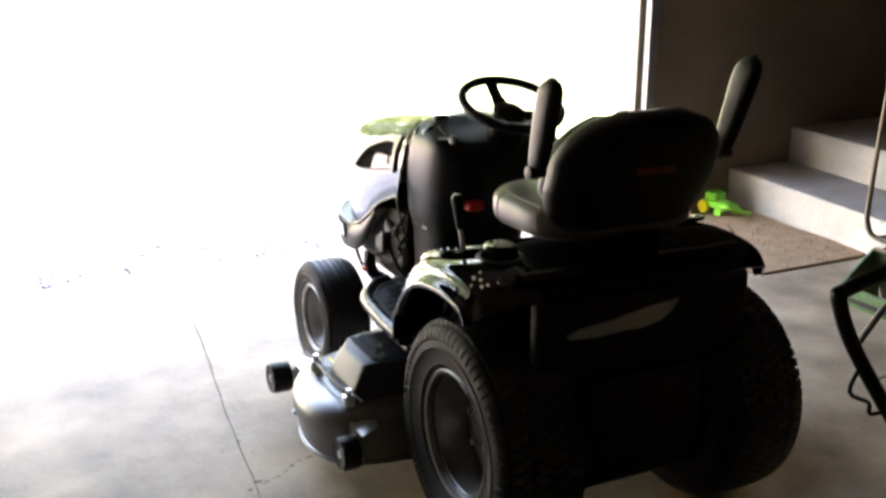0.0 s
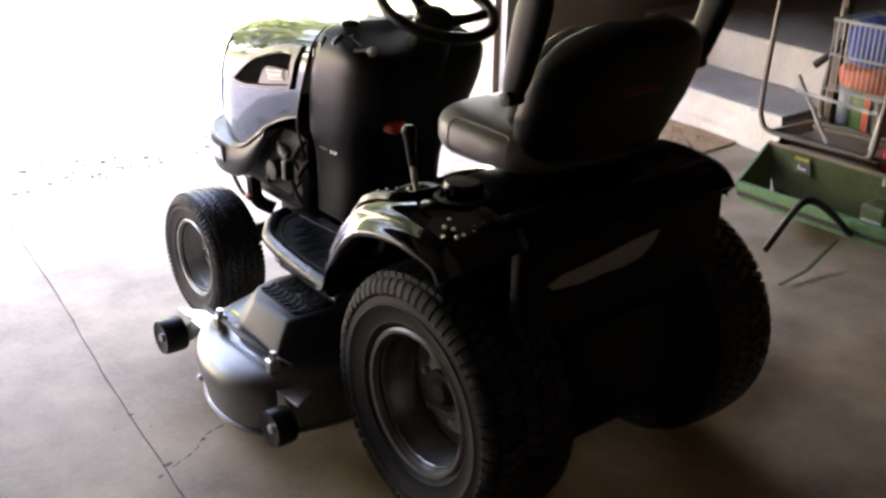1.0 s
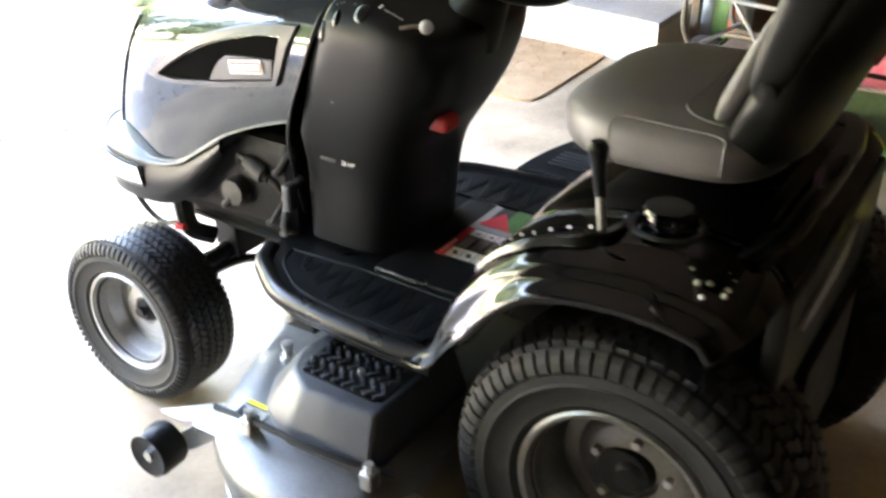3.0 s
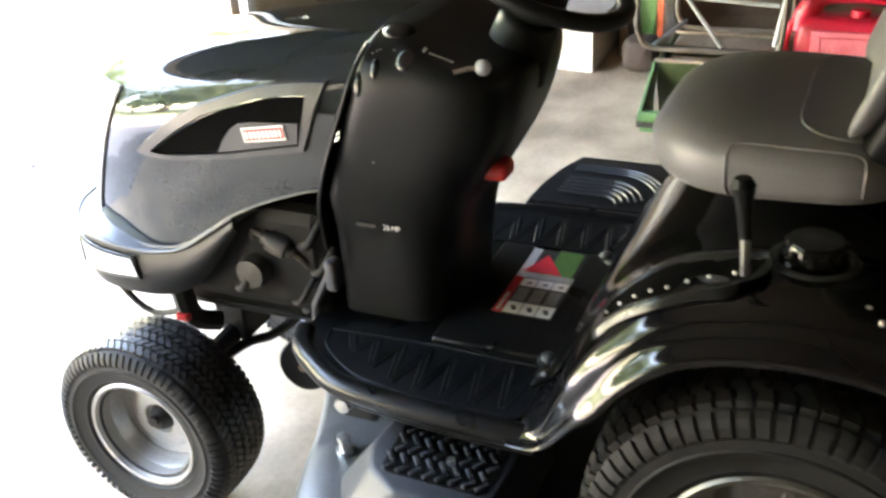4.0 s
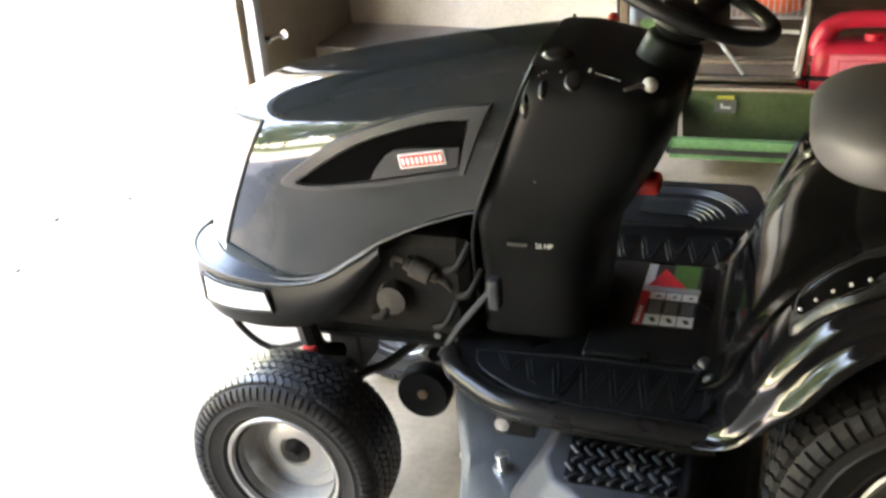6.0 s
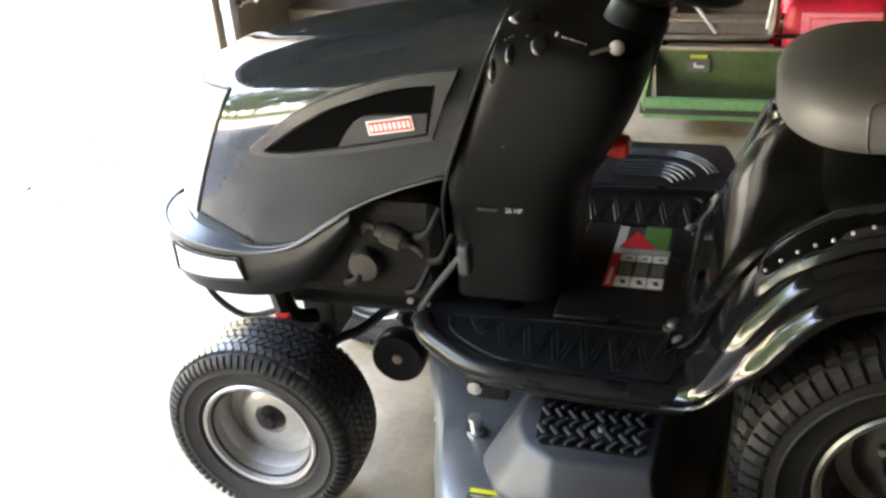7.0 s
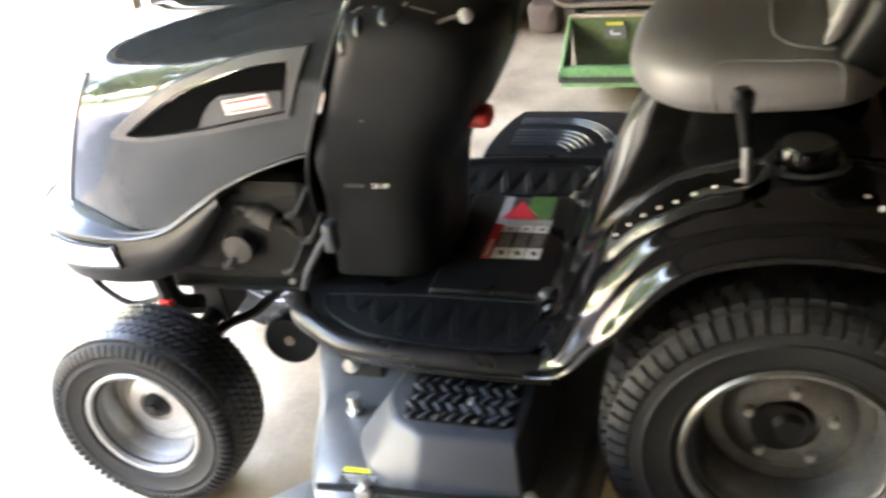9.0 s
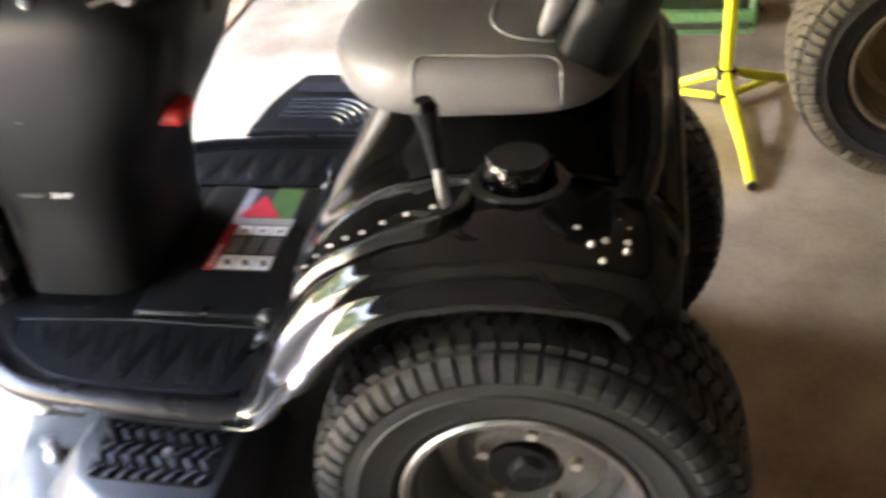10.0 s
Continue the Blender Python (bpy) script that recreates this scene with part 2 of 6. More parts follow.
def lathe(bm, profile, n=40, axis="x", at=(0, 0, 0), caps=False):
    """Turns (radius, along) pairs round an axis."""
    rings = []
    for r, h in profile:
        ring = []
        for k in range(n):
            a = 2 * math.pi * k / n
            c, s = r * math.cos(a), r * math.sin(a)
            v = {"x": (h, c, s), "y": (c, h, s), "z": (c, s, h)}[axis]
            ring.append((at[0] + v[0], at[1] + v[1], at[2] + v[2]))
        rings.append(ring)
    ring_loft(bm, rings, True, caps)


def sheet(bm, f, nu, nv):
    """An open surface from f(u, v), u and v from 0 to 1."""
    g = [[bm.verts.new(f(i / nu, j / nv)) for j in range(nv + 1)] for i in range(nu + 1)]
    for i in range(nu):
        for j in range(nv):
            bm.faces.new((g[i][j], g[i + 1][j], g[i + 1][j + 1], g[i][j + 1]))


def thicken(bm, t):
    bmesh.ops.recalc_face_normals(bm, faces=bm.faces)
    bmesh.ops.solidify(bm, geom=list(bm.faces), thickness=t)


def plate(bm, outline, z0, z1, plane="xy"):
    """A flat plate with that outline, from z0 to z1 across its plane."""
    def at(p, z):
        return {"xy": (p[0], p[1], z), "yz": (z, p[0], p[1]), "xz": (p[0], z, p[1])}[plane]
    ring_loft(bm, [[at(p, z0) for p in outline], [at(p, z1) for p in outline]])


def mirrored(ob, name=None):
    """The same part on the other side of the centre line."""
    me = ob.data.copy()
    me.transform(Matrix.Diagonal((-1, 1, 1, 1)))
    me.flip_normals()
    o = new(name or ob.name.split(".")[0], me)
    o.parent = ob.parent
    o.location = (-ob.location.x, ob.location.y, ob.location.z)
    if "label" in ob:
        o["label"] = ob["label"]
    return o


def lerp_table(tab, y):
    """Smooth curve through (place, value) pairs."""
    if y <= tab[0][0]:
        return tab[0][1]
    for i in range(len(tab) - 1):
        (a, va), (b, vb) = tab[i], tab[i + 1]
        if y <= b:
            s = (vb - va) / (b - a)
            s0 = s if i == 0 else (vb - tab[i - 1][1]) / (b - tab[i - 1][0])
            s1 = s if i == len(tab) - 2 else (tab[i + 2][1] - va) / (tab[i + 2][0] - a)
            if s0 * s < 0:
                s0 = 0.0
            if s1 * s < 0:
                s1 = 0.0
            k, h = (y - a) / (b - a), b - a
            return (2 * k ** 3 - 3 * k * k + 1) * va + (k ** 3 - 2 * k * k + k) * h * s0 + (3 * k * k - 2 * k ** 3) * vb + (k ** 3 - k * k) * h * s1
    return tab[-1][1]


# ---- the garage ----
DOOR_Y, JAMB_X, LEFT_X = 2.45, 1.81, -2.9


def structure(name, bm, mat, label, category, parent=None):
    return tagged(part(name, bm, mat, parent), label, category, "", "structure")


def slab_mesh(x0, x1, y0, y1, wob):
    """A cast slab with one uneven edge along its joint."""
    bm = bmesh.new()
    n = 60
    pts = []
    for i in range(n + 1):
        y = y0 + (y1 - y0) * i / n
        pts.append((x0 + wob(y), y))
    out = pts + [(x1, y1), (x1, y0)]
    plate(bm, out, -0.12, 0.0)
    return bm


joint = lambda y: 0.004 * math.sin(y * 5.1) + 0.002 * math.sin(y * 23.7 + 1) + 0.10 * (y - 0.62) - 0.012
floor = tagged(new("floor"), "worn tan concrete garage floor with an open joint", "floor", "", "structure")
part("slab", slab_mesh(-0.80, 4.6, -4.5, DOOR_Y + 0.06, joint), CONCRETE, floor)
bm = bmesh.new()
pts = [(-0.8032 + joint(-4.5 + 6.96 * i / 60) - 0.0015 * math.sin(i * 2.3), -4.5 + 6.96 * i / 60) for i in range(61)]
plate(bm, pts + [(-4.2, 2.46), (-4.2, -4.5)], -0.12, -0.003)
part("slab", bm, CONCRETE, floor)
bm = bmesh.new()
plate(bm, [(-1.6, -4.5), (-0.4, -4.5), (-0.4, 2.46), (-1.6, 2.46)], -0.10, -0.0055)
part("joint_filler", bm, material("joint_dirt", (0.13, 0.095, 0.062), (0.20, 0.15, 0.105), 0.95, 0, 30, 0.3), floor, "dirt in the slab joint")
# hairline crack running off the joint, as a thin dark seam of missing cement
bm = bmesh.new()
path = smooth_path([(-0.81, 0.47, 0.0008), (-0.74, 0.50, 0.0008), (-0.69, 0.545, 0.0008), (-0.62, 0.565, 0.0008), (-0.52, 0.60, 0.0008)], 6)
for i in range(len(path) - 1):
    a, b = path[i], path[i + 1]
    w = 0.0026 * (0.6 + 0.5 * math.sin(i * 2.1))
    bm.faces.new([bm.verts.new(p) for p in ((a.x, a.y - w, 0.0008), (b.x, b.y - w, 0.0008), (b.x, b.y + w, 0.0008), (a.x, a.y + w, 0.0008))])
for x, y, r in ((-0.818, 0.486, 0.012), (-0.845, 0.452, 0.008), (-0.803, 0.742, 0.008), (-0.70, 0.532, 0.007), (-0.78, 0.66, 0.004), (-0.86, 0.70, 0.004)):
    bm.faces.new([bm.verts.new((x + r * (1 + 0.4 * math.sin(k * 5.3 + x * 90)) * math.cos(k * 0.698), y + 0.6 * r * (1 + 0.4 * math.cos(k * 3.1 + y * 70)) * math.sin(k * 0.698), 0.0009)) for k in range(9)])
part("crack", bm, material("crack_dirt", (0.05, 0.04, 0.035), (0.09, 0.075, 0.06), 0.95, 0, 30, 0), floor, "dirt-filled crack")

bm = bmesh.new()
bmesh.ops.create_grid(bm, x_segments=2, y_segments=2, size=400, matrix=Matrix.Translation((0, 398, -0.09)))
structure("ground", bm, GRASS, "mown green lawn outside the garage", "lawn")
bm = bmesh.new()
plate(bm, [(-4.4, DOOR_Y + 0.06), (1.2, DOOR_Y + 0.06), (1.7, 3.2), (1.9, 5.5), (1.6, 7.6), (-1.8, 8.0), (-5.4, 7.8), (-7.2, 5.5), (-6.2, 3.2)], -0.2, -0.055)
structure("driveway", bm, GRAVEL, "pale gravel driveway in sun", "driveway")
# a strip of darker stones and dirt along the slab's edge
bm = bmesh.new()
edge = [(-3.6 + 0.1 * k, DOOR_Y + 0.66 + 0.07 * math.sin(k * 0.9) + 0.05 * math.sin(k * 2.3 + 1)) for k in range(53)]
plate(bm, [(-3.6, DOOR_Y + 0.062), (1.6, DOOR_Y + 0.062)] + edge[::-1], -0.19, -0.049)
structure("gravel_strip", bm, DIRTGRAVEL, "strip of grey gravel and dirt along the slab edge", "gravel")
bm = bmesh.new()
for i in range(420):
    x, y = random.uniform(-3.5, 1.7), DOOR_Y + 0.09 + abs(random.gauss(0, 0.30))
    r = random.uniform(0.004, 0.009) * random.choice((1, 1, 1.3, 2))
    bmesh.ops.create_icosphere(bm, subdivisions=1, radius=r, matrix=Matrix.Translation((x, y, -0.047 + r * 0.3)) @ Matrix.Rotation(random.uniform(0, 6), 4, "Z") @ Matrix.Diagonal((1.3, 0.9, 0.6, 1)))
tagged(part("loose_stones", bm, DIRTGRAVEL), "loose grey stones along the slab edge", "gravel", "", "stuff")


def wall(name, lo, hi, mat, label):
    bm = bmesh.new()
    box(bm, lo, hi)
    return structure(name, bm, mat, label, "wall")


wall("wall_front_right", (JAMB_X + 0.09, DOOR_Y - 0.02, -0.1), (4.6, DOOR_Y + 0.13, 2.9), WALLPALE, "unpainted tan front wall beside the garage opening")
wall("wall_front_left", (-4.2, DOOR_Y - 0.02, -0.1), (LEFT_X, DOOR_Y + 0.13, 2.9), WALLWOOD, "dark front wall beside the garage opening")
wall("wall_front_top", (LEFT_X, DOOR_Y - 0.02, 1.95), (JAMB_X + 0.09, DOOR_Y + 0.13, 2.9), WALLWOOD, "board header above the garage opening")
wall("wall_right", (4.6, -4.5, -0.1), (4.72, 2.6, 2.9), WALLWOOD, "dark brown boarded side wall")
wall("wall_left", (-4.32, -4.5, -0.1), (-4.2, 2.6, 2.9), WALLWOOD, "dark board side wall")
wall("wall_back", (-4.32, -4.62, -0.1), (4.72, -4.5, 2.9), WALLWOOD, "dark back wall of the garage")
bm = bmesh.new()
box(bm, (-4.32, -4.62, 2.62), (4.72, 2.6, 2.72))
structure("ceiling", bm, CEIL, "brown board garage ceiling", "ceiling")

# timber jamb and the galvanised track of the raised door
bm = bmesh.new()
box(bm, (JAMB_X, DOOR_Y - 0.05, -0.05), (JAMB_X + 0.09, DOOR_Y + 0.13, 2.3), 0.006)
structure("door_jamb", bm, JAMBWOOD, "weathered timber jamb of the garage opening", "door jamb")
bm = bmesh.new()
box(bm, (LEFT_X - 0.09, DOOR_Y - 0.05, -0.05), (LEFT_X, DOOR_Y + 0.13, 2.3), 0.006)
structure("door_jamb", bm, JAMBWOOD, "weathered timber jamb of the garage opening", "door jamb")
track = thing("door_track", (JAMB_X + 0.05, DOOR_Y - 0.10, 0), "galvanised steel track of the overhead door", "door track", kind="structure")
bm = bmesh.new()
plate(bm, [(-0.024, -0.012), (0.03, -0.012), (0.03, 0.03), (0.026, 0.03), (0.026, -0.008), (-0.020, -0.008), (-0.020, 0.03), (-0.024, 0.03)], 0.02, 2.2)
part("rail", bm, GALV, track)
for z in (0.36, 1.2):
    bm = bmesh.new()
    box(bm, (0.0, 0.02, z), (0.055, 0.05, z + 0.05), 0.003)
    box(bm, (0.04, -0.03, z + 0.01), (0.10, 0.045, z + 0.025), 0.003)
    part("bracket", bm, GALV, track)
    bm = bmesh.new()
    tube(bm, [(0.045, -0.03, z + 0.03), (0.09, -0.06, z + 0.035)], 0.008, 8)
    lathe(bm, [(0.0, -0.01), (0.018, -0.008), (0.018, 0.008), (0.0, 0.01)], 14, "x", (0.1, -0.066, z + 0.035))
    part("roller", bm, STEEL, track)

# two concrete steps to the raised floor, set a little askew
def askew(bm):
    for v in bm.verts:
        if v.co.x < 4:
            v.co.x += 0.125 * (v.co.y - 1.78)
    return bm


for name, lo, hi in (("step_lower", (2.44, 1.05, 0), (2.90, DOOR_Y - 0.02, 0.192)), ("step_upper", (2.885, 1.05, 0), (3.40, DOOR_Y - 0.02, 0.395))):
    st = tagged(new(name), "pale chipped concrete step along the side wall", "step", "steps to the raised floor", "structure")
    chips = bmesh.new()

    def face(u, v, lo=lo, hi=hi):
        y = lo[1] + (hi[1] - lo[1]) * u
        d = 0.012 * max(0, noise.noise((y * 7, v * 5, lo[0]))) * (v > 0.2)
        return (lo[0] + d, y, hi[2] * v - 0.004 * (v > 0.95))
    sheet(chips, face, 60, 8)
    part("riser", askew(chips), STEPMAT, st)
    bm = bmesh.new()
    box(bm, (lo[0] + 0.004, lo[1], 0.0), (hi[0], lo[1] + 0.06, hi[2] - 0.031))
    part("end_face", askew(bm), STEPMAT, st)
    bm = bmesh.new()
    box(bm, (lo[0] + 0.006, lo[1], hi[2] - 0.03), (hi[0], hi[1], hi[2]), 0.006)
    part("tread", askew(bm), TREADMAT, st)
bm = bmesh.new()
box(bm, (3.40, 1.05, 0.0), (4.6, DOOR_Y - 0.02, 0.397))
structure("raised_floor", askew(bm), TREADMAT, "raised concrete floor beyond the steps", "floor")
bm = bmesh.new()
box(bm, (2.60, 0.970, 0.0), (2.65, 1.005, 2.62), 0.004)
structure("post", bm, POSTWOOD, "thin square brown timber post", "post")

# ---- trees and hedge outside ----


def tree(x, y, h, seed):
    rnd = random.Random(seed)
    t = thing("tree", (x, y, -0.09), "broad green deciduous tree standing on the lawn", "tree", "trees outside")
    bm = bmesh.new()
    tube(bm, smooth_path([(0, 0, -0.1), (0.08, 0.05, h * 0.2), (-0.05, 0.1, h * 0.45), (0.1, 0, h * 0.75)], 4), [0.3 - 0.018 * i for i in range(13)], 9)
    for k in range(7):
        a, z = k * 0.95, h * (0.28 + 0.06 * k)
        tube(bm, smooth_path([(0, 0, z), (math.cos(a) * h * 0.13, math.sin(a) * h * 0.13, z + h * 0.09), (math.cos(a) * h * 0.25, math.sin(a) * h * 0.25, z + h * 0.14)], 3), [0.12 - 0.013 * i for i in range(7)], 6)
    part("trunk", bm, BARK, t, smooth=True)
    bm = bmesh.new()
    lumps = [(rnd.gauss(0, h * 0.17), rnd.gauss(0, h * 0.17), h * rnd.uniform(0.22, 0.90), h * rnd.uniform(0.09, 0.16)) for _ in range(36)]
    for cx, cy, cz, r in lumps:
        for _ in range(80):
            d = Vector((rnd.gauss(0, 1), rnd.gauss(0, 1), rnd.gauss(0, 1))).normalized() * r * rnd.uniform(0.6, 1.1)
            s = rnd.uniform(0.14, 0.3) * h / 10
            m = Matrix.Translation(Vector((cx, cy, cz)) + d) @ Euler((rnd.uniform(0, 6), rnd.uniform(0, 6), rnd.uniform(0, 6))).to_matrix().to_4x4()
            bm.faces.new([bm.verts.new(m @ Vector(q)) for q in ((-s, 0, 0), (0, -s * 0.6, 0.03), (s, 0, 0), (0, s * 0.6, -0.03))])
    part("crown", bm, LEAF, t)


# out of view; heights raised so the crowns keep sky light off the floor
for i, (x, y, h) in enumerate(((-9, 23, 12), (-2, 27, 13.5), (4, 25, 13), (10, 26, 14), (17, 27, 15), (-14, 19, 12), (-11, 12, 8.5), (-17, 10, 10), (-16, 5.5, 9), (25, 23, 16), (-6, 31, 16), (1, 32, 16), (7, 33, 17), (-20, 16, 12.5))):
    tree(x, y, h, 40 + i)

# ---- things along the side of the garage ----
bm = bmesh.new()
out = []
for i in range(64):
    a = 2 * math.pi * i / 64
    sx, sy = abs(math.cos(a)) ** 0.16 * (1 if math.cos(a) > 0 else -1), abs(math.sin(a)) ** 0.16 * (1 if math.sin(a) > 0 else -1)
    out.append((2.05 + 0.36 * sx, 1.72 + 0.44 * sy))
plate(bm, out, 0.0005, 0.012)
for i in range(1500):
    x, y = random.uniform(1.70, 2.40), random.uniform(1.29, 2.15)
    a = random.uniform(0, 6.3)
    p = Vector((x, y, 0.0115))
    d = Vector((math.cos(a), math.sin(a), 0)) * 0.004
    bm.faces.new([bm.verts.new(q) for q in (p - d, p + d, p + Vector((d.y, d.x, 0.007)))])
tagged(part("door_mat", bm, MATBROWN), "flat brown fibre door mat before the steps", "door mat")

toy = thing("toy_tractor", (2.28, 2.22, 0.0), "small bright green plastic toy beside the door mat", "toy")
bm = bmesh.new()
box(bm, (-0.05, -0.10, 0.035), (0.05, 0.09, 0.075), 0.012, 3)
box(bm, (-0.04, -0.01, 0.07), (0.04, 0.08, 0.12), 0.012, 3)
part("body", bm, TOYGREEN, toy)
for x, y, r in ((-0.06, 0.055, 0.035), (0.06, 0.055, 0.035), (-0.06, -0.07, 0.028), (0.06, -0.07, 0.028)):
    bm = bmesh.new()
    lathe(bm, [(0.004, -0.014), (r, -0.012), (r, 0.012), (0.004, 0.014)], 18, "x", (x, y, r))
    part("wheel", bm, YELLOW if r > 0.03 else TOYGREEN, toy)
bm = bmesh.new()
tube(bm, smooth_path([(-0.07, -0.1, 0.05), (-0.09, -0.16, 0.08), (0.0, -0.19, 0.05), (0.08, -0.16, 0.03)], 4), 0.012, 8)
part("bucket_arm", bm, TOYGREEN, toy)


def spreader():
    """Drop spreader: a long trough behind a channel rail, with a tube handle and a bent drawbar."""
    y0, y1, xf, xb = -0.46, 0.632, 1.66, 1.94
    t = thing("drop_spreader", (0, 0, 0), "faded green steel drop spreader standing on the floor", "spreader")
    prof = [(xf, 0.300), (xf + 0.02, 0.20), (xf + 0.07, 0.10), (xf + 0.17, 0.08), (xb - 0.03, 0.16), (xb, 0.315)]
    bm = bmesh.new()
    sheet(bm, lambda u, v: (prof[round(v * 5)][0] + 0.004 * math.sin(u * 17) * (1 - v), y0 + (y1 - y0) * u, prof[round(v * 5)][1]), 30, 5)
    thicken(bm, 0.003)
    part("hopper", bm, OLDGREEN, t, "dented faded green hopper", smooth=True, angle=20)
    for y in (y0, y1):
        bm = bmesh.new()
        plate(bm, [(x, z) for x, z in prof], y - 0.002, y + 0.003, "xz")
        part("end_plate", bm, OLDGREEN, t)
    for x, z in ((xf, 0.303), (xb, 0.318)):
        bm = bmesh.new()
        box(bm, (x - 0.010, y0 - 0.01, z), (x + 0.010, y1 + 0.01, z + 0.010), 0.003)
        part("top_flange", bm, RAWWOOD, t, "tan worn top edge")
    for z0, z1, m in ((0.142, 0.178, LIGHTGREEN), (0.092, 0.118, LIGHTGREEN)):
        bm = bmesh.new()
        box(bm, (1.515 if z0 > 0.12 else 1.55, y0 - 0.02, z0), (1.545 if z0 > 0.12 else 1.60, y1 + 0.030, z1), 0.006)
        part("front_rail", bm, m, t, "light green steel rail")
    bm = bmesh.new()
    box(bm, (1.548, y0, 0.11), (1.556, y1 + 0.04, 0.15), 0.001)
    part("channel_web", bm, INK, t)
    for y, d in ((y0 - 0.008, -0.006), (y1 + 0.004, 0.016)):
        bm = bmesh.new()
        low = [(1.515, 0.142), (1.515, 0.178), (xf - 0.008, 0.303), (xf + 0.03, 0.30), (xf + 0.075, 0.098), (1.60, 0.092)]
        ring_loft(bm, [[(x, y + e + (d * (0.31 - z) / 0.17), z) for x, z in low] for e in (0.0, 0.005)])
        gusset = part("end_gusset", bm, OLDGREEN, t, "sloping green end plate")
        bm = bmesh.new()
        tube(bm, [(x, y + 0.0025 + (d * (0.31 - z) / 0.17), z) for x, z in low[1:3]], 0.006, 6)
        part("worn_edge", bm, LIGHTGREEN, gusset, "pale worn edge")
        bm = bmesh.new()
        tube(bm, [(1.70, y - 0.04, 0.11), (1.80, y - 0.04, 0.085), (1.875, y - 0.04, 0.068)], 0.009, 8)
        part("axle_arm", bm, FRAME, t)
    bm = bmesh.new()
    tube(bm, [(xf + 0.06, y0 - 0.03, 0.332), (xf + 0.06, y1 + 0.01, 0.334)], 0.008, 8)
    for y in (y0 + 0.01, y1 - 0.02):
        tube(bm, [(xf + 0.06, y, 0.332), (xf + 0.012, y, 0.30)], 0.006, 6)
    part("agitator_bar", bm, FRAME, t, "dark agitator bar")
    bm = bmesh.new()
    box(bm, (xf + 0.10, 0.27, 0.304), (xb - 0.012, y1 - 0.02, 0.316), 0.002)
    box(bm, (xf + 0.02, 0.25, 0.290), (xf + 0.085, y1 - 0.03, 0.300), 0.002)
    part("lid_board", bm, RAWWOOD, t, "worn tan lid board")
    for y in (y0 - 0.035, y1 - 0.06):
        wheel = new("wheel")
        wheel.parent, wheel.location = t, (1.875, y, 0.068)
        bm = bmesh.new()
        lathe(bm, [(0.045, 0.0), (0.06, 0.002), (0.068, 0.010), (0.068, 0.026), (0.06, 0.034), (0.045, 0.036)], 32, "y")
        part("tyre", bm, RUBBER, wheel, smooth=True)
        bm = bmesh.new()
        lathe(bm, [(0.047, 0.036), (0.03, 0.03), (0.012, 0.036), (0.0, 0.036)], 24, "y")
        part("rim", bm, OLDGREEN, wheel, smooth=True)
    # the maker's plate, drawn as plain shapes
    m = Matrix.Translation((xf + 0.0005, 0.490, 0.252)) @ Matrix.Rotation(radians(-11), 4, "Y")
    for nm, bits, mt, lab in (("name_plate", (((-0.003, -0.036, -0.028), (0.0, 0.036, 0.020)),), PLATEGREY, "worn dark maker's plate"),
                              ("plate_strip", (((-0.004, -0.028, 0.024), (-0.001, 0.028, 0.036)),), FADEDYELLOW, "faded yellow strip"),
                              ("plate_mark", (((-0.005, -0.018, -0.012), (-0.003, 0.016, -0.004)), ((-0.005, 0.008, -0.004), (-0.003, 0.016, 0.006))), TANKGREY, "")):
        bm = bmesh.new()
        for lo, hi in bits:
            box(bm, lo, hi)
        bmesh.ops.transform(bm, matrix=m, verts=bm.verts)
        part(nm, bm, mt, t, lab)
    bm = bmesh.new()
    tube(bm, [(xf - 0.004, 0.17, 0.30), (xf - 0.006, 0.168, 0.275)], 0.006, 8)
    part("latch", bm, STEEL, t, "small steel latch")
    bm = bmesh.new()
    tube(bm, smooth_path([(1.25, 0.325, 0.085), (1.27, 0.28, 0.19), (1.285, 0.24, 0.270), (1.335, 0.215, 0.270), (1.45, 0.20, 0.19), (1.53, 0.20, 0.125), (1.58, 0.20, 0.10)], 6), 0.012, 10)
    part("drawbar", bm, FRAME, t, "bent black tube drawbar", smooth=True)
    bm = bmesh.new()
    tube(bm, [(1.20, 0.215, 0.012), (1.35, 0.22, 0.02), (1.54, 0.235, 0.08)], 0.008, 6, True, 0.4)
    part("strap", bm, OLDGREEN, t, "green steel strap", smooth=True)
    bm = bmesh.new()
    box(bm, (1.545, 0.085, 0.125), (1.645, 0.180, 0.232), 0.010, 2)
    gear = part("gear_cover", bm, OLDGREEN, t, "faded green gear cover")
    bm = bmesh.new()
    box(bm, (1.540, 0.095, 0.132), (1.546, 0.170, 0.185), 0.002)
    part("cover_plate", bm, TANKGREY, gear, "pale bare plate")


spreader()


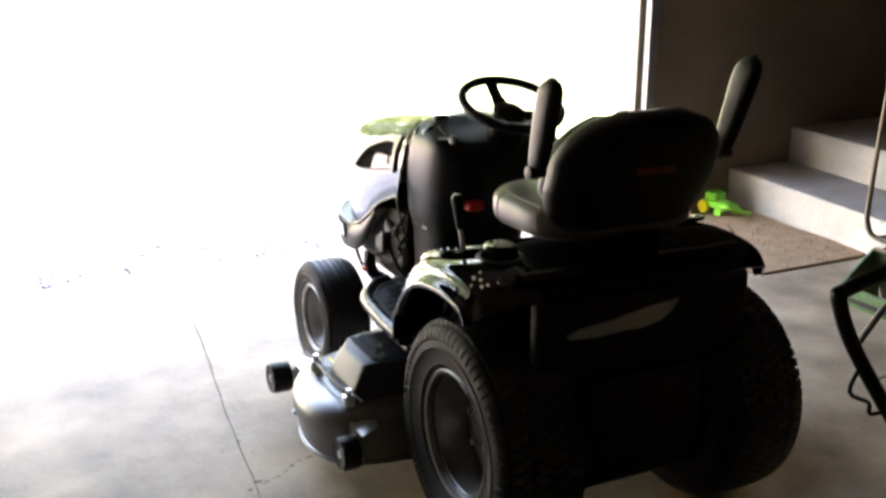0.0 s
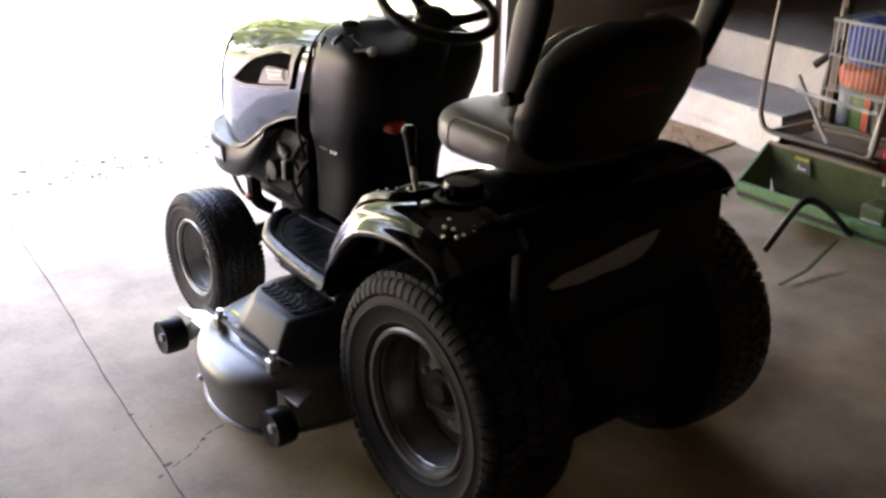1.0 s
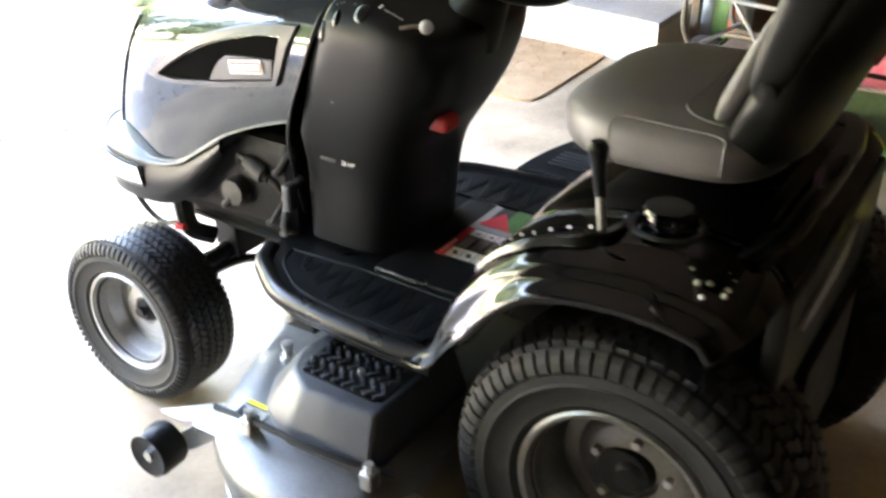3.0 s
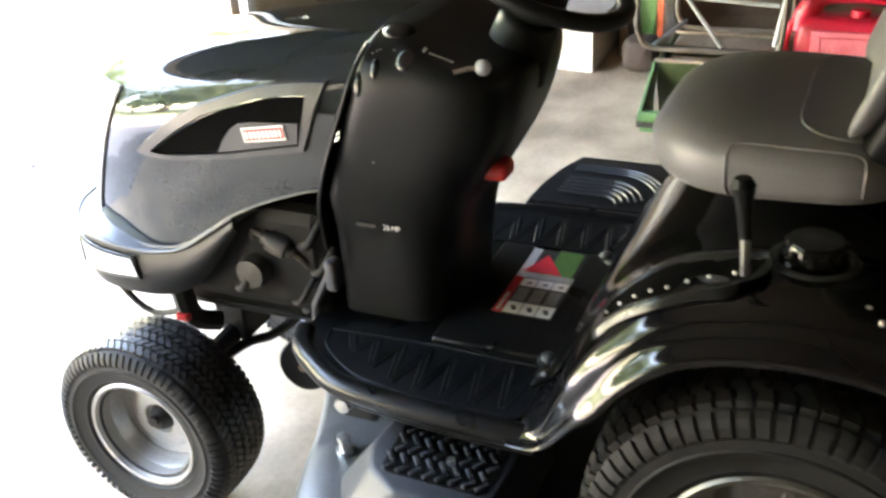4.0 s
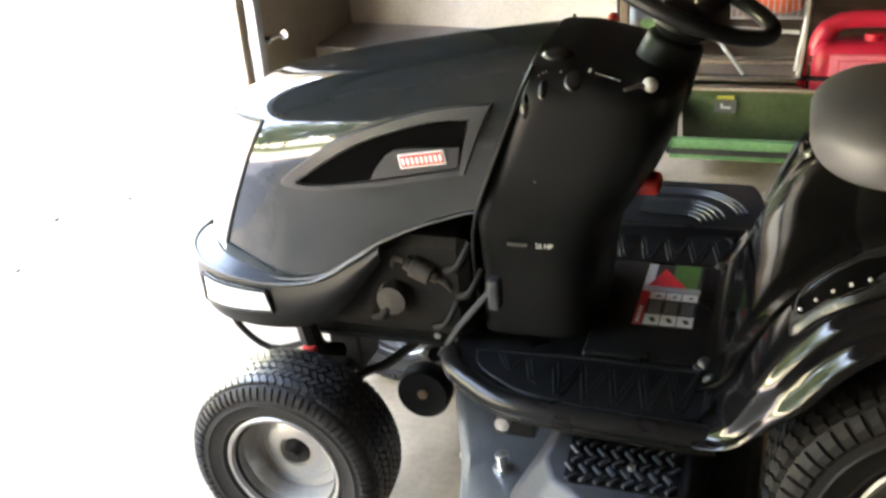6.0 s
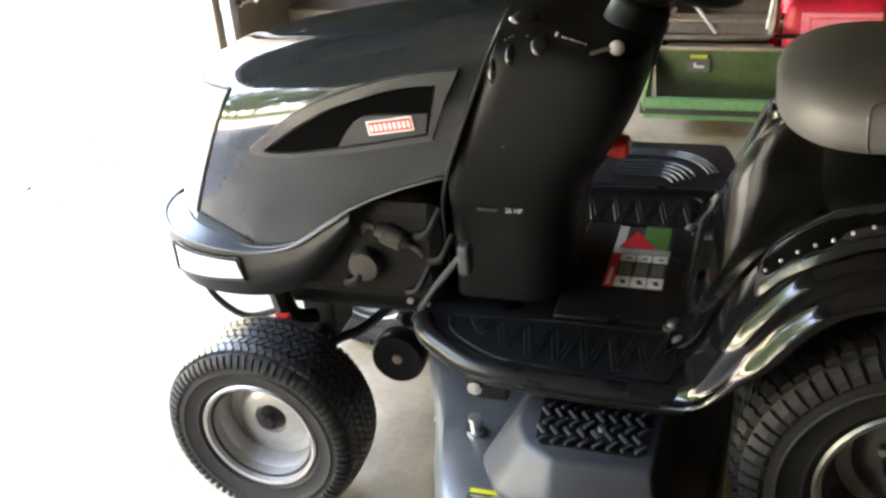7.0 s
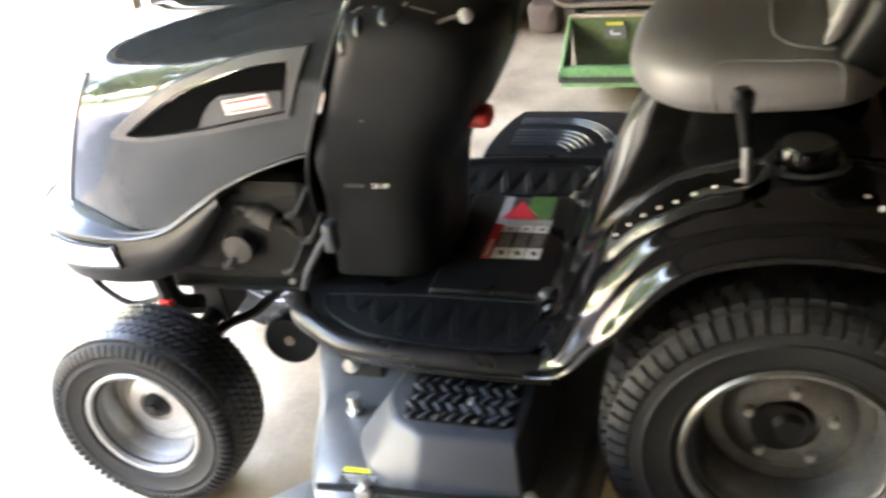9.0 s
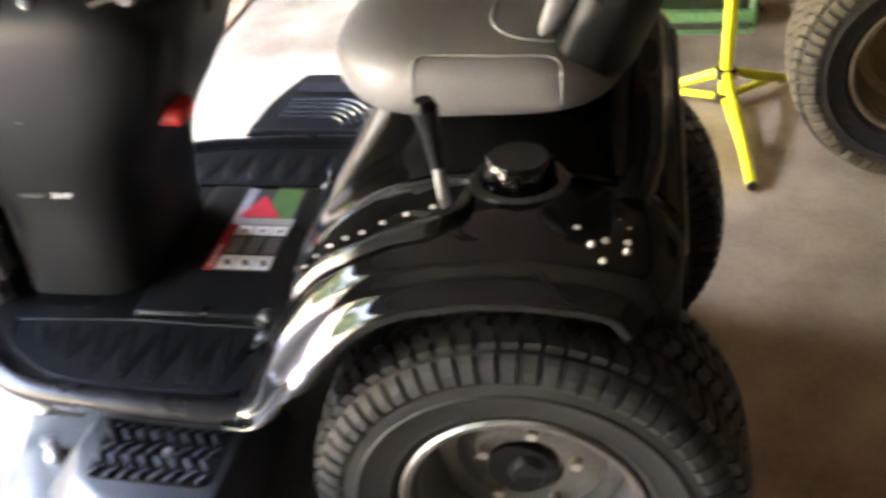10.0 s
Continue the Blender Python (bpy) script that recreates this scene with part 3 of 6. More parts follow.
def tube_handle():
    """A black bent tube handle standing on the floor behind the mower."""
    t = thing("tube_handle", (0, 0, 0), "black bent steel tube handle standing behind the mower", "handle")
    a, b, f = Vector((-0.165, -0.823, 0.845)), Vector((0.20, -0.73, 0.86)), Vector((0.62, -0.03, -0.845))
    foot_a, foot_b = a + f, b + f
    path = [foot_a + Vector((0, 0, 0.014))] + [a + (foot_a - a) * k for k in (0.7, 0.4, 0.12)] + [a + Vector((0.02, 0, 0.004)), a + (b - a) * 0.12 + Vector((0, 0, 0.012)), a + (b - a) * 0.5 + Vector((0, 0, 0.01)), b]
    path += [b + (foot_b - b) * k for k in (0.12, 0.4, 0.7)] + [foot_b + Vector((0, 0, 0.014))]
    bm = bmesh.new()
    tube(bm, smooth_path(path, 5), 0.0135, 12)
    part("tube", bm, FRAME, t, smooth=True)
    bm = bmesh.new()
    p = a + (foot_a - a) * 0.145
    q = a + (foot_a - a) * 0.27
    tube(bm, smooth_path([p, p + Vector((-0.022, 0, -0.05)), q + Vector((-0.058, -0.004, 0.03)), q + Vector((-0.045, 0, 0.004)), q], 4), 0.004, 8)
    part("wire_loop", bm, FRAME, t, "thin black wire loop", smooth=True)


tube_handle()


def fuel_can():
    """A squat can with a grip moulded through its top and a spout clipped to its side."""
    t = thing("fuel_can", (1.815, 0.055, 0.150), "red plastic fuel can standing in the green spreader", "fuel can")
    bm = bmesh.new()
    rings = []
    for z, w, d in ((0.0, 0.150, 0.060), (0.012, 0.165, 0.072), (0.10, 0.172, 0.076), (0.22, 0.168, 0.074), (0.262, 0.160, 0.070), (0.285, 0.146, 0.060), (0.292, 0.13, 0.048)):
        r = []
        for k in range(36):
            a = 2 * math.pi * k / 36
            c, s = math.cos(a), math.sin(a)
            r.append((d * math.copysign(abs(c) ** 0.4, c), w * math.copysign(abs(s) ** 0.35, s), z))
        rings.append(r)
    ring_loft(bm, rings)
    part("body", bm, REDCAN, t, smooth=True)
    bm = bmesh.new()
    tube(bm, smooth_path([(0, 0.150, 0.24), (0, 0.142, 0.290), (0, 0.110, 0.338), (0, 0.06, 0.358), (0, -0.06, 0.362), (0, -0.120, 0.355), (0, -0.142, 0.31), (0, -0.150, 0.24)], 5), [0.036] * 10 + [0.030] * 16 + [0.036] * 10, 14, True, 0.9)
    part("handle", bm, REDCAN, t, smooth=True)
    # side panel in a paler red that holds the door's glare
    bm = bmesh.new()
    box(bm, (-0.0835, -0.135, 0.035), (-0.0725, 0.115, 0.262), 0.005, 3)
    panel = part("label_panel", bm, material("glare_paled_red", (0.62, 0.10, 0.13), (0.75, 0.24, 0.27), 0.35, 0, 14, 0.02), t, "moulded red panel, coloured paler for the glare on it")
    bm = bmesh.new()
    tube(bm, smooth_path([(-0.0838, 0.085, 0.05), (-0.0838, 0.085, 0.225), (-0.0838, 0.070, 0.240), (-0.0838, -0.13, 0.243)], 4), 0.0018, 6)
    part("panel_groove", bm, REDCAN, panel)
    bm = bmesh.new()
    tube(bm, smooth_path([(-0.01, 0.196, 0.05), (-0.01, 0.198, 0.20), (-0.01, 0.185, 0.255), (-0.01, 0.165, 0.275)], 4), [0.016] * 4 + [0.014] * 5 + [0.012] * 4, 12)
    part("spout", bm, REDCAN, t, "red spout clipped to the side", smooth=True)
    bm = bmesh.new()
    lathe(bm, [(0.0, 0.0), (0.03, 0.0), (0.03, 0.026), (0.0, 0.030)], 22, "z", (0.0, -0.02, 0.288))
    part("cap", bm, REDCAN, t, smooth=True)


fuel_can()


def cart():
    """A wire basket on a bent tube frame with braces, standing on the spreader."""
    t = thing("wire_cart", (0, 0, 0), "white wire basket on a bent tube frame above the spreader", "cart")
    x0, x1, y0, y1, zb, zt = 1.72, 1.98, 0.24, 0.49, 0.535, 0.78
    basket = new("basket")
    basket.parent = t
    for z in (zb, (zb + zt) / 2, zt):
        bm = bmesh.new()
        tube(bm, [(x0, y0, z), (x1, y0, z), (x1, y1, z), (x0, y1, z), (x0, y0, z)], 0.0035 if z < zt else 0.006, 6)
        part("hoop", bm, WHITETUBE, basket)
    me = None
    for k in range(14):
        if me is None:
            bm = bmesh.new()
            tube(bm, [(x0, 0, zt), (x0, 0, zb), (x1, 0, zb), (x1, 0, zt)], 0.0019, 5)
            o = part("wire", bm, WHITETUBE, basket)
            me = o.data
        else:
            o = new("wire", me)
            o.parent = basket
        o.location = (0, y0 + 0.0192 * k, 0)
    me = None
    for k in range(12):
        if me is None:
            bm = bmesh.new()
            tube(bm, [(0, y0, zt), (0, y0, zb), (0, y1, zb), (0, y1, zt)], 0.0019, 5)
            o = part("wire", bm, WHITETUBE, basket)
            me = o.data
        else:
            o = new("wire", me)
            o.parent = basket
        o.location = (x0 + 0.0236 * k, 0, 0)
    bm = bmesh.new()
    tube(bm, smooth_path([(1.70, 0.68, 1.22), (1.685, 0.70, 0.75), (1.68, 0.71, 0.46), (1.68, 0.70, 0.38), (1.685, 0.66, 0.341), (1.69, 0.50, 0.337), (1.695, 0.33, 0.337), (1.70, 0.275, 0.337), (1.705, 0.255, 0.37), (1.71, 0.245, 0.53), (1.715, 0.235, 0.78)], 6), 0.0095, 10)
    part("frame_tube", bm, PALETUBE, t, "bent brown tube", smooth=True)
    bm = bmesh.new()
    tube(bm, smooth_path([(1.95, 0.60, 0.78), (1.95, 0.63, 0.45), (1.95, 0.62, 0.36), (1.95, 0.57, 0.337), (1.95, 0.33, 0.337), (1.95, 0.265, 0.345), (1.95, 0.245, 0.40), (1.96, 0.24, 0.78)], 6), 0.0095, 10)
    part("frame_tube", bm, PALETUBE, t, "bent brown tube", smooth=True)
    for a, b in (((1.715, 0.44, 0.345), (1.72, 0.60, 0.56)), ((1.715, 0.275, 0.36), (1.72, 0.25, 0.54)), ((1.715, 0.27, 0.49), (1.72, 0.60, 0.505)), ((1.69, 0.66, 0.341), (1.95, 0.60, 0.36)), ((1.70, 0.265, 0.345), (1.95, 0.255, 0.37))):
        bm = bmesh.new()
        tube(bm, [a, b], 0.0075, 8)
        part("brace", bm, WHITETUBE, t)
    bm = bmesh.new()
    tube(bm, [(1.76, 0.565, 0.60), (1.765, 0.50, 0.66), (1.77, 0.48, 0.70)], 0.014, 10)
    part("grip", bm, FRAME, t, "black grip", smooth=True)


cart()


def sack(name, at, size, mat, label, cat, seed):
    bm = bmesh.new()
    bmesh.ops.create_icosphere(bm, subdivisions=4, radius=1)
    for v in bm.verts:
        p = v.co
        q = Vector([math.copysign(abs(c) ** 0.55, c) for c in p])
        q += 0.10 * noise.noise_vector(p * 2.2 + Vector((seed, 0, 0)))
        v.co = Vector((q.x * size[0], q.y * size[1], max(q.z, -0.93) * size[2] + size[2] * 0.93))
    ob = part(name, bm, mat, None, smooth=True, angle=70)
    ob.location = at
    return tagged(ob, label, cat)


sack("cloth", (1.85, 0.365, 0.625), (0.105, 0.10, 0.085), BLUE, "crumpled blue cloth on an orange bag in the basket", "cloth", 3)
sack("plastic_bag", (1.85, 0.365, 0.540), (0.115, 0.112, 0.05), ORANGE, "faded orange plastic bag in the wire basket", "bag", 5)
sack("brown_sack", (2.46, 0.875, 0.0), (0.08, 0.07, 0.07), BROWNSACK, "dark brown crumpled sack on the floor", "sack", 11)
seed = sack("seed_bag", (2.770, 0.910, 0.0), (0.078, 0.118, 0.175), BAG, "white seed bag with green and orange print on the floor", "seed bag", 8)
for y, w, m in ((-0.01, 0.034, GREENINK), (-0.062, 0.014, ORANGE)):
    bm = bmesh.new()
    sheet(bm, lambda u, v: (-0.085 - 0.005 * math.sin(math.pi * v), y - w + 2 * w * u, 0.05 + 0.24 * v), 6, 8)
    thicken(bm, 0.002)
    part("print", bm, m, seed)


def stand():
    """Folding yellow stand with three splayed legs."""
    t = thing("yellow_stand", (1.263, -0.381, 0), "bright yellow folding steel stand on the floor", "stand")
    bm = bmesh.new()
    tube(bm, [(0, 0, 0.03), (0.0, 0.0, 0.75)], 0.017, 12)
    part("upright", bm, YELLOW, t, smooth=True)
    for x, y in ((-0.430, -0.042), (0.072, 0.218), (0.164, -0.178)):
        leg = new("leg")
        leg.parent = t
        d = Vector((x, y, 0))
        bm = bmesh.new()
        tube(bm, [d * 0.05 + Vector((0, 0, 0.108)), d * 0.5 + Vector((0, 0, 0.061)), d + Vector((0, 0, 0.014))], 0.014, 10)
        part("tube", bm, YELLOW, leg, smooth=True)
        bm = bmesh.new()
        tube(bm, [Vector((0, 0, 0.034)) + d * 0.06, d * 0.80 + Vector((0, 0, 0.030))], 0.011, 8)
        part("strut", bm, YELLOW, leg)
        bm = bmesh.new()
        e = d.normalized()
        tube(bm, [d - e * 0.02 + Vector((0, 0, 0.0145)), d + e * 0.008 + Vector((0, 0, 0.013))], 0.0125, 10)
        part("rubber_foot", bm, RUBBER, leg)
    for z in (0.034, 0.106):
        bm = bmesh.new()
        lathe(bm, [(0.018, z - 0.014), (0.028, z - 0.012), (0.028, z + 0.012), (0.018, z + 0.014)], 18, "z")
        part("collar", bm, FRAME, t, "dark steel collar")


stand()


# ---- wheels ----
def wheel_parts(parent, at, R, W, rim_r, lugs, side, rows=4, nuts=True, tread_mat=None, wall_mat=None, rim_mat=None, hub_dark=True):
    """A turf-tread tyre on a dished rim, turned round x. side: -1 faces left."""
    w = new("wheel")
    w.parent, w.location = parent, at
    h = W / 2
    d = R - rim_r

    def crown_r(e):
        return R * (0.972 - 0.030 * e ** 2 - 0.055 * e ** 6)
    bm = bmesh.new()
    half = [(rim_r - 0.012, 0.70), (rim_r + 0.006, 0.80), (rim_r + 0.13 * d, 0.87), (rim_r + 0.15 * d, 0.905), (rim_r + 0.18 * d, 0.905), (rim_r + 0.20 * d, 0.90), (rim_r + 0.36 * d, 0.985), (rim_r + 0.44 * d, 1.0), (rim_r + 0.455 * d, 1.025),
            (rim_r + 0.475 * d, 1.025), (rim_r + 0.49 * d, 1.0), (rim_r + 0.60 * d, 0.995), (rim_r + 0.66 * d, 0.975), (R * 0.875, 0.945), (R * 0.900, 0.90)] + [(crown_r(e), e) for e in (0.84, 0.7, 0.5, 0.3)]
    full = [(r, -a * h) for r, a in half] + [(crown_r(0), 0.0)] + [(r, a * h) for r, a in reversed(half)]
    lathe(bm, full, 72, "x")
    part("tyre", bm, wall_mat or SIDEWALL, w, smooth=True, angle=50)

    def surf(a, th, up):
        r = crown_r(abs(a)) + up
        return Vector((a * h, r * math.cos(th), r * math.sin(th)))
    bm = bmesh.new()
    step = 2 * math.pi / lugs
    up = R * 0.038
    pitch = 1.62 / rows
    for ri in range(rows):
        a0, a1 = -0.81 + pitch * ri + 0.022, -0.81 + pitch * (ri + 1) - 0.022
        lean = step * (0.20 if ri % 2 else -0.20)
        cuts = [(a0, -lean), (a0 + 0.34 * (a1 - a0), -lean), (a0 + 0.66 * (a1 - a0), lean), (a1, lean)]
        for k in range(lugs):
            t0 = step * (k + 0.5 * (ri % 2))
            lo = [[bm.verts.new(surf(a, t0 + l + g * step * 0.43, -0.004)) for g in (-1, 1)] for a, l in cuts]
            hi = [[bm.verts.new(surf(a, t0 + l + g * step * 0.365, up)) for g in (-1, 1)] for a, l in cuts]
            for n in range(3):
                bm.faces.new((hi[n][0], hi[n][1], hi[n + 1][1], hi[n + 1][0]))
                for g in (0, 1):
                    bm.faces.new((lo[n][g], hi[n][g], hi[n + 1][g], lo[n + 1][g]))
            for n in (0, 3):
                bm.faces.new((lo[n][0], lo[n][1], hi[n][1], hi[n][0]))
    blocks = len(bm.faces)
    for k in range(lugs):
        for s in (-1, 1):
            t0 = step * (k + (0.20 if s < 0 else 0.70))
            w0 = step * (0.36 if rows > 4 else 0.42)
            pts = [(0.845 * h, crown_r(0.845)), (0.91 * h, R * 0.905), (0.965 * h, R * 0.870), (0.992 * h, R * 0.825)]
            lo = [[Vector((s * x, (r - 0.003) * math.cos(t0 + g * w0), (r - 0.003) * math.sin(t0 + g * w0))) for g in (-1, 1)] for x, r in pts]
            hi = [[Vector((s * (x + 0.004), (r + up * 0.5) * math.cos(t0 + g * w0 * 0.85), (r + up * 0.5) * math.sin(t0 + g * w0 * 0.85))) for g in (-1, 1)] for x, r in pts]
            L = [[bm.verts.new(q) for q in r] for r in lo]
            Hh = [[bm.verts.new(q) for q in r] for r in hi]
            n = len(pts) - 1
            for i in range(n):
                bm.faces.new((Hh[i][0], Hh[i][1], Hh[i + 1][1], Hh[i + 1][0]))
                bm.faces.new((L[i][0], Hh[i][0], Hh[i + 1][0], L[i + 1][0]))
                bm.faces.new((L[i][1], Hh[i][1], Hh[i + 1][1], L[i + 1][1]))
            bm.faces.new((L[0][0], L[0][1], Hh[0][1], Hh[0][0]))
            bm.faces.new((L[n][0], L[n][1], Hh[n][1], Hh[n][0]))
    for i, f in enumerate(bm.faces):
        f.material_index = 1 if i >= blocks else 0
    tread = part("tread", bm, tread_mat or RUBBER, w)
    tread.data.materials.append((wall_mat if hub_dark else tread_mat) or SIDEWALL)
    bm = bmesh.new()
    s = side
    lathe(bm, [(rim_r * 1.02, s * h * 0.80), (rim_r * 1.05, s * h * 0.84), (rim_r * 1.02, s * h * 0.88), (rim_r * 0.97, s * h * 0.86), (rim_r * 0.95, s * h * 0.72), (rim_r * 0.91, s * h * 0.66), (rim_r * 0.905, s * h * 0.40), (rim_r * 0.885, s * h * 0.36),
               (rim_r * 0.875, s * h * 0.10), (rim_r * 0.82, -s * h * 0.04), (rim_r * 0.66, -s * h * 0.06), (rim_r * 0.60, s * h * 0.03), (rim_r * 0.50, s * h * 0.10), (rim_r * 0.30, s * h * 0.12), (rim_r * 0.27, s * h * 0.02), (0.0, s * h * 0.02)], 56, "x")
    lathe(bm, [(rim_r * 1.02, -s * h * 0.80), (rim_r * 0.95, -s * h * 0.7), (rim_r * 0.88, -s * h * 0.3), (rim_r * 0.80, s * h * 0.0)], 40, "x")
    part("rim", bm, rim_mat or RIM, w, smooth=True, angle=35)
    bm = bmesh.new()
    lathe(bm, [(0.0, s * h * 0.30), (rim_r * 0.13, s * h * 0.29), (rim_r * 0.18, s * h * 0.22), (rim_r * 0.25, s * h * 0.03)], 24, "x")
    part("hub_cap", bm, FRAME if hub_dark else OLDRIM, w, smooth=True)
    for k in range(5 if nuts else 0):
        a = 2 * math.pi * k / 5 + 0.4
        bm = bmesh.new()
        lathe(bm, [(0.0, s * (h * 0.12 + 0.012)), (0.008, s * (h * 0.12 + 0.012)), (0.009, s * h * 0.1)], 6, "x", (0, rim_r * 0.42 * math.cos(a), rim_r * 0.42 * math.sin(a)))
        part("lug_nut", bm, STEEL, w)
    return w


# ---- the riding mower ----
CX = -0.06
mower = thing("riding_mower", (CX, 0, 0), "glossy black riding lawn mower with grey seat and wide deck", "riding mower")
# rear rims carry the garage's dimness in their colour
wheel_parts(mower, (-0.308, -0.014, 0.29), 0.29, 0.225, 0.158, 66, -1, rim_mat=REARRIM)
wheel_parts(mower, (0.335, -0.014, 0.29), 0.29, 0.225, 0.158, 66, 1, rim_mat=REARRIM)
wheel_parts(mower, (-0.300, 1.137, 0.198), 0.198, 0.15, 0.112, 76, -1, 6, False)
wheel_parts(mower, (0.300, 1.137, 0.198), 0.198, 0.15, 0.112, 76, 1, 6, False)

TOP = [(0.60, 0.956), (0.713, 0.943), (0.859, 0.925), (1.008, 0.904), (1.10, 0.888), (1.182, 0.870), (1.26, 0.848), (1.31, 0.812), (1.35, 0.745), (1.385, 0.645), (1.405, 0.56)]
WID = [(0.60, 0.205), (0.95, 0.205), (1.10, 0.202), (1.18, 0.196), (1.26, 0.175), (1.32, 0.145), (1.36, 0.11), (1.39, 0.07), (1.405, 0.03)]
LIP = [(0.785, 0.690), (0.875, 0.658), (0.955, 0.620), (1.016, 0.581), (1.08, 0.540), (1.14, 0.523), (1.19, 0.519), (1.31, 0.527), (1.45, 0.535)]


def rear_edge(z):
    return 0.675 + max(0, 0.955 - z) * 0.385


def hood_section(y, v):
    zt, wd, zb = lerp_table(TOP, y), lerp_table(WID, y), lerp_table(LIP, y)
    zs = max(zb + 0.001, zt - min(0.17, 0.6 * (zt - zb)))
    if v < 0.2 or v > 0.8:
        k = v / 0.2 if v < 0.2 else (1 - v) / 0.2
        x, z = wd * (0.975 + 0.025 * math.sin(k * 1.57)), zb + (zs - zb) * k
    else:
        th = (v - 0.2) / 0.6 * math.pi
        x, z = wd * abs(math.cos(th)) ** 0.62, zs + (zt - zs) * max(0.0, math.sin(th)) ** 0.62
    return x, z


def hood_point(y, v):
    """v from 0 (left lower edge) over the top to 1 (right lower edge); the rear edge leans."""
    f = (y - 0.62) / (1.405 - 0.62)
    z = hood_section(y, v)[1]
    for _ in range(3):
        yr = rear_edge(z)
        yy = yr + f * (1.405 - yr)
        x, z = hood_section(yy, v)
    return Vector((-x if v < 0.5 else x, yy, z))


def is_grille(c):
    return c.z < 0.825 and c.y > 1.175 + (0.825 - c.z) * 0.51


NY, NV = 100, 110
ys = [0.62 + (1.4049 - 0.62) * math.sin(i / NY * math.pi / 2) for i in range(NY + 1)]
grid = [[hood_point(y, j / NV) for j in range(NV + 1)] for y in ys]
for which in ("hood", "grille"):
    bm = bmesh.new()
    vs = {}
    for i in range(NY):
        for j in range(NV):
            q = [grid[i][j], grid[i + 1][j], grid[i + 1][j + 1], grid[i][j + 1]]
            c = sum(q, Vector()) / 4
            if is_grille(c) == (which == "grille"):
                vv = []
                for key, p in zip(((i, j), (i + 1, j), (i + 1, j + 1), (i, j + 1)), q):
                    if key not in vs:
                        vs[key] = bm.verts.new(p if which == "hood" else Vector((p.x * 0.985, p.y - 0.006, p.z)))
                    vv.append(vs[key])
                if len({tuple(round(k, 5) for k in v.co) for v in vv}) == 4:
                    bm.faces.new(vv)
    bmesh.ops.remove_doubles(bm, verts=bm.verts, dist=0.0004)
    thicken(bm, 0.004)
    if which == "hood":
        hood = part("hood", bm, PAINT, mower, "glossy black hood", smooth=True, angle=50)
    else:
        part("grille", bm, GRILLE, hood, "pale headlight and grille panel", smooth=True, angle=50)
for z in (0.60, 0.66, 0.72):
    bm = bmesh.new()
    yf = {0.60: 1.396, 0.66: 1.379, 0.72: 1.357}[z]
    tube(bm, smooth_path([(-0.09, yf - 0.035, z), (-0.05, yf - 0.006, z), (0, yf + 0.003, z), (0.05, yf - 0.006, z), (0.09, yf - 0.035, z)], 5), 0.006, 8)
    part("grille_bar", bm, PLASTIC, hood)

# raised bezel round the grille panel
for s in (-1, 1):
    edge = []
    for i in range(14):
        z = 0.56 + 0.265 * i / 13
        y = 1.175 + (0.825 - z) * 0.51
        edge.append((s * (min((abs(zz - z), x) for x, zz in (hood_section(y, v / 200) for v in range(0, 99)))[1] + 0.001), y, z))
    for i in range(1, 12):
        y = 1.175 + 0.122 * i / 11
        v = min(range(0, 100), key=lambda v: abs(hood_section(y, v / 200)[1] - 0.825))
        x, z = hood_section(y, v / 200)
        edge.append((s * (x + 0.001), y, z))
    edge.append((0, 1.298, 0.825))
    bm = bmesh.new()
    tube(bm, edge, 0.004, 8)
    part("grille_bezel", bm, SATIN, hood, smooth=True)

# bright piping along the hood's lower edge
for s in (-1, 1):
    bm = bmesh.new()
    pts = []
    for i in range(40):
        y = 0.62 + (1.40 - 0.62) * i / 39
        p = hood_point(y, 0.0)
        pts.append((s * (abs(p.x) + 0.003), p.y, p.z - 0.004))
    tube(bm, pts, 0.0026, 8)
    part("hood_edge", bm, SATIN, hood, "grey lower hood edge", smooth=True)

# side vents with the maker's badge as a plain plate
OUTER = [(1.138, 0.716), (1.128, 0.735), (1.072, 0.776), (1.022, 0.806), (0.970, 0.828), (0.87, 0.860), (0.80, 0.874), (0.735, 0.881), (0.757, 0.835), (0.788, 0.757), (0.936, 0.728), (1.06, 0.711)]
INNER = [(1.100, 0.723), (1.088, 0.735), (1.043, 0.765), (1.005, 0.787), (0.958, 0.809), (0.868, 0.838), (0.82, 0.847), (0.782, 0.850), (0.787, 0.82), (0.798, 0.770), (0.936, 0.741), (1.04, 0.724)]


def softened(loop):
    """The outline with its long sides curved and its two rear corners kept."""
    p = [(0, *q) for q in loop]
    arc = smooth_path([p[10], p[11]] + p[:8], 4)
    return [(q[1], q[2]) for q in arc[4:]] + [loop[8], loop[9], loop[10]]


OUTER, INNER = softened(OUTER), softened(INNER)


def side_x(y, z):
    """Half width of the hood at that place."""
    return min((abs(zz - z), x) for x, zz in (hood_section(y, v / 200) for v in range(0, 95)))[1]


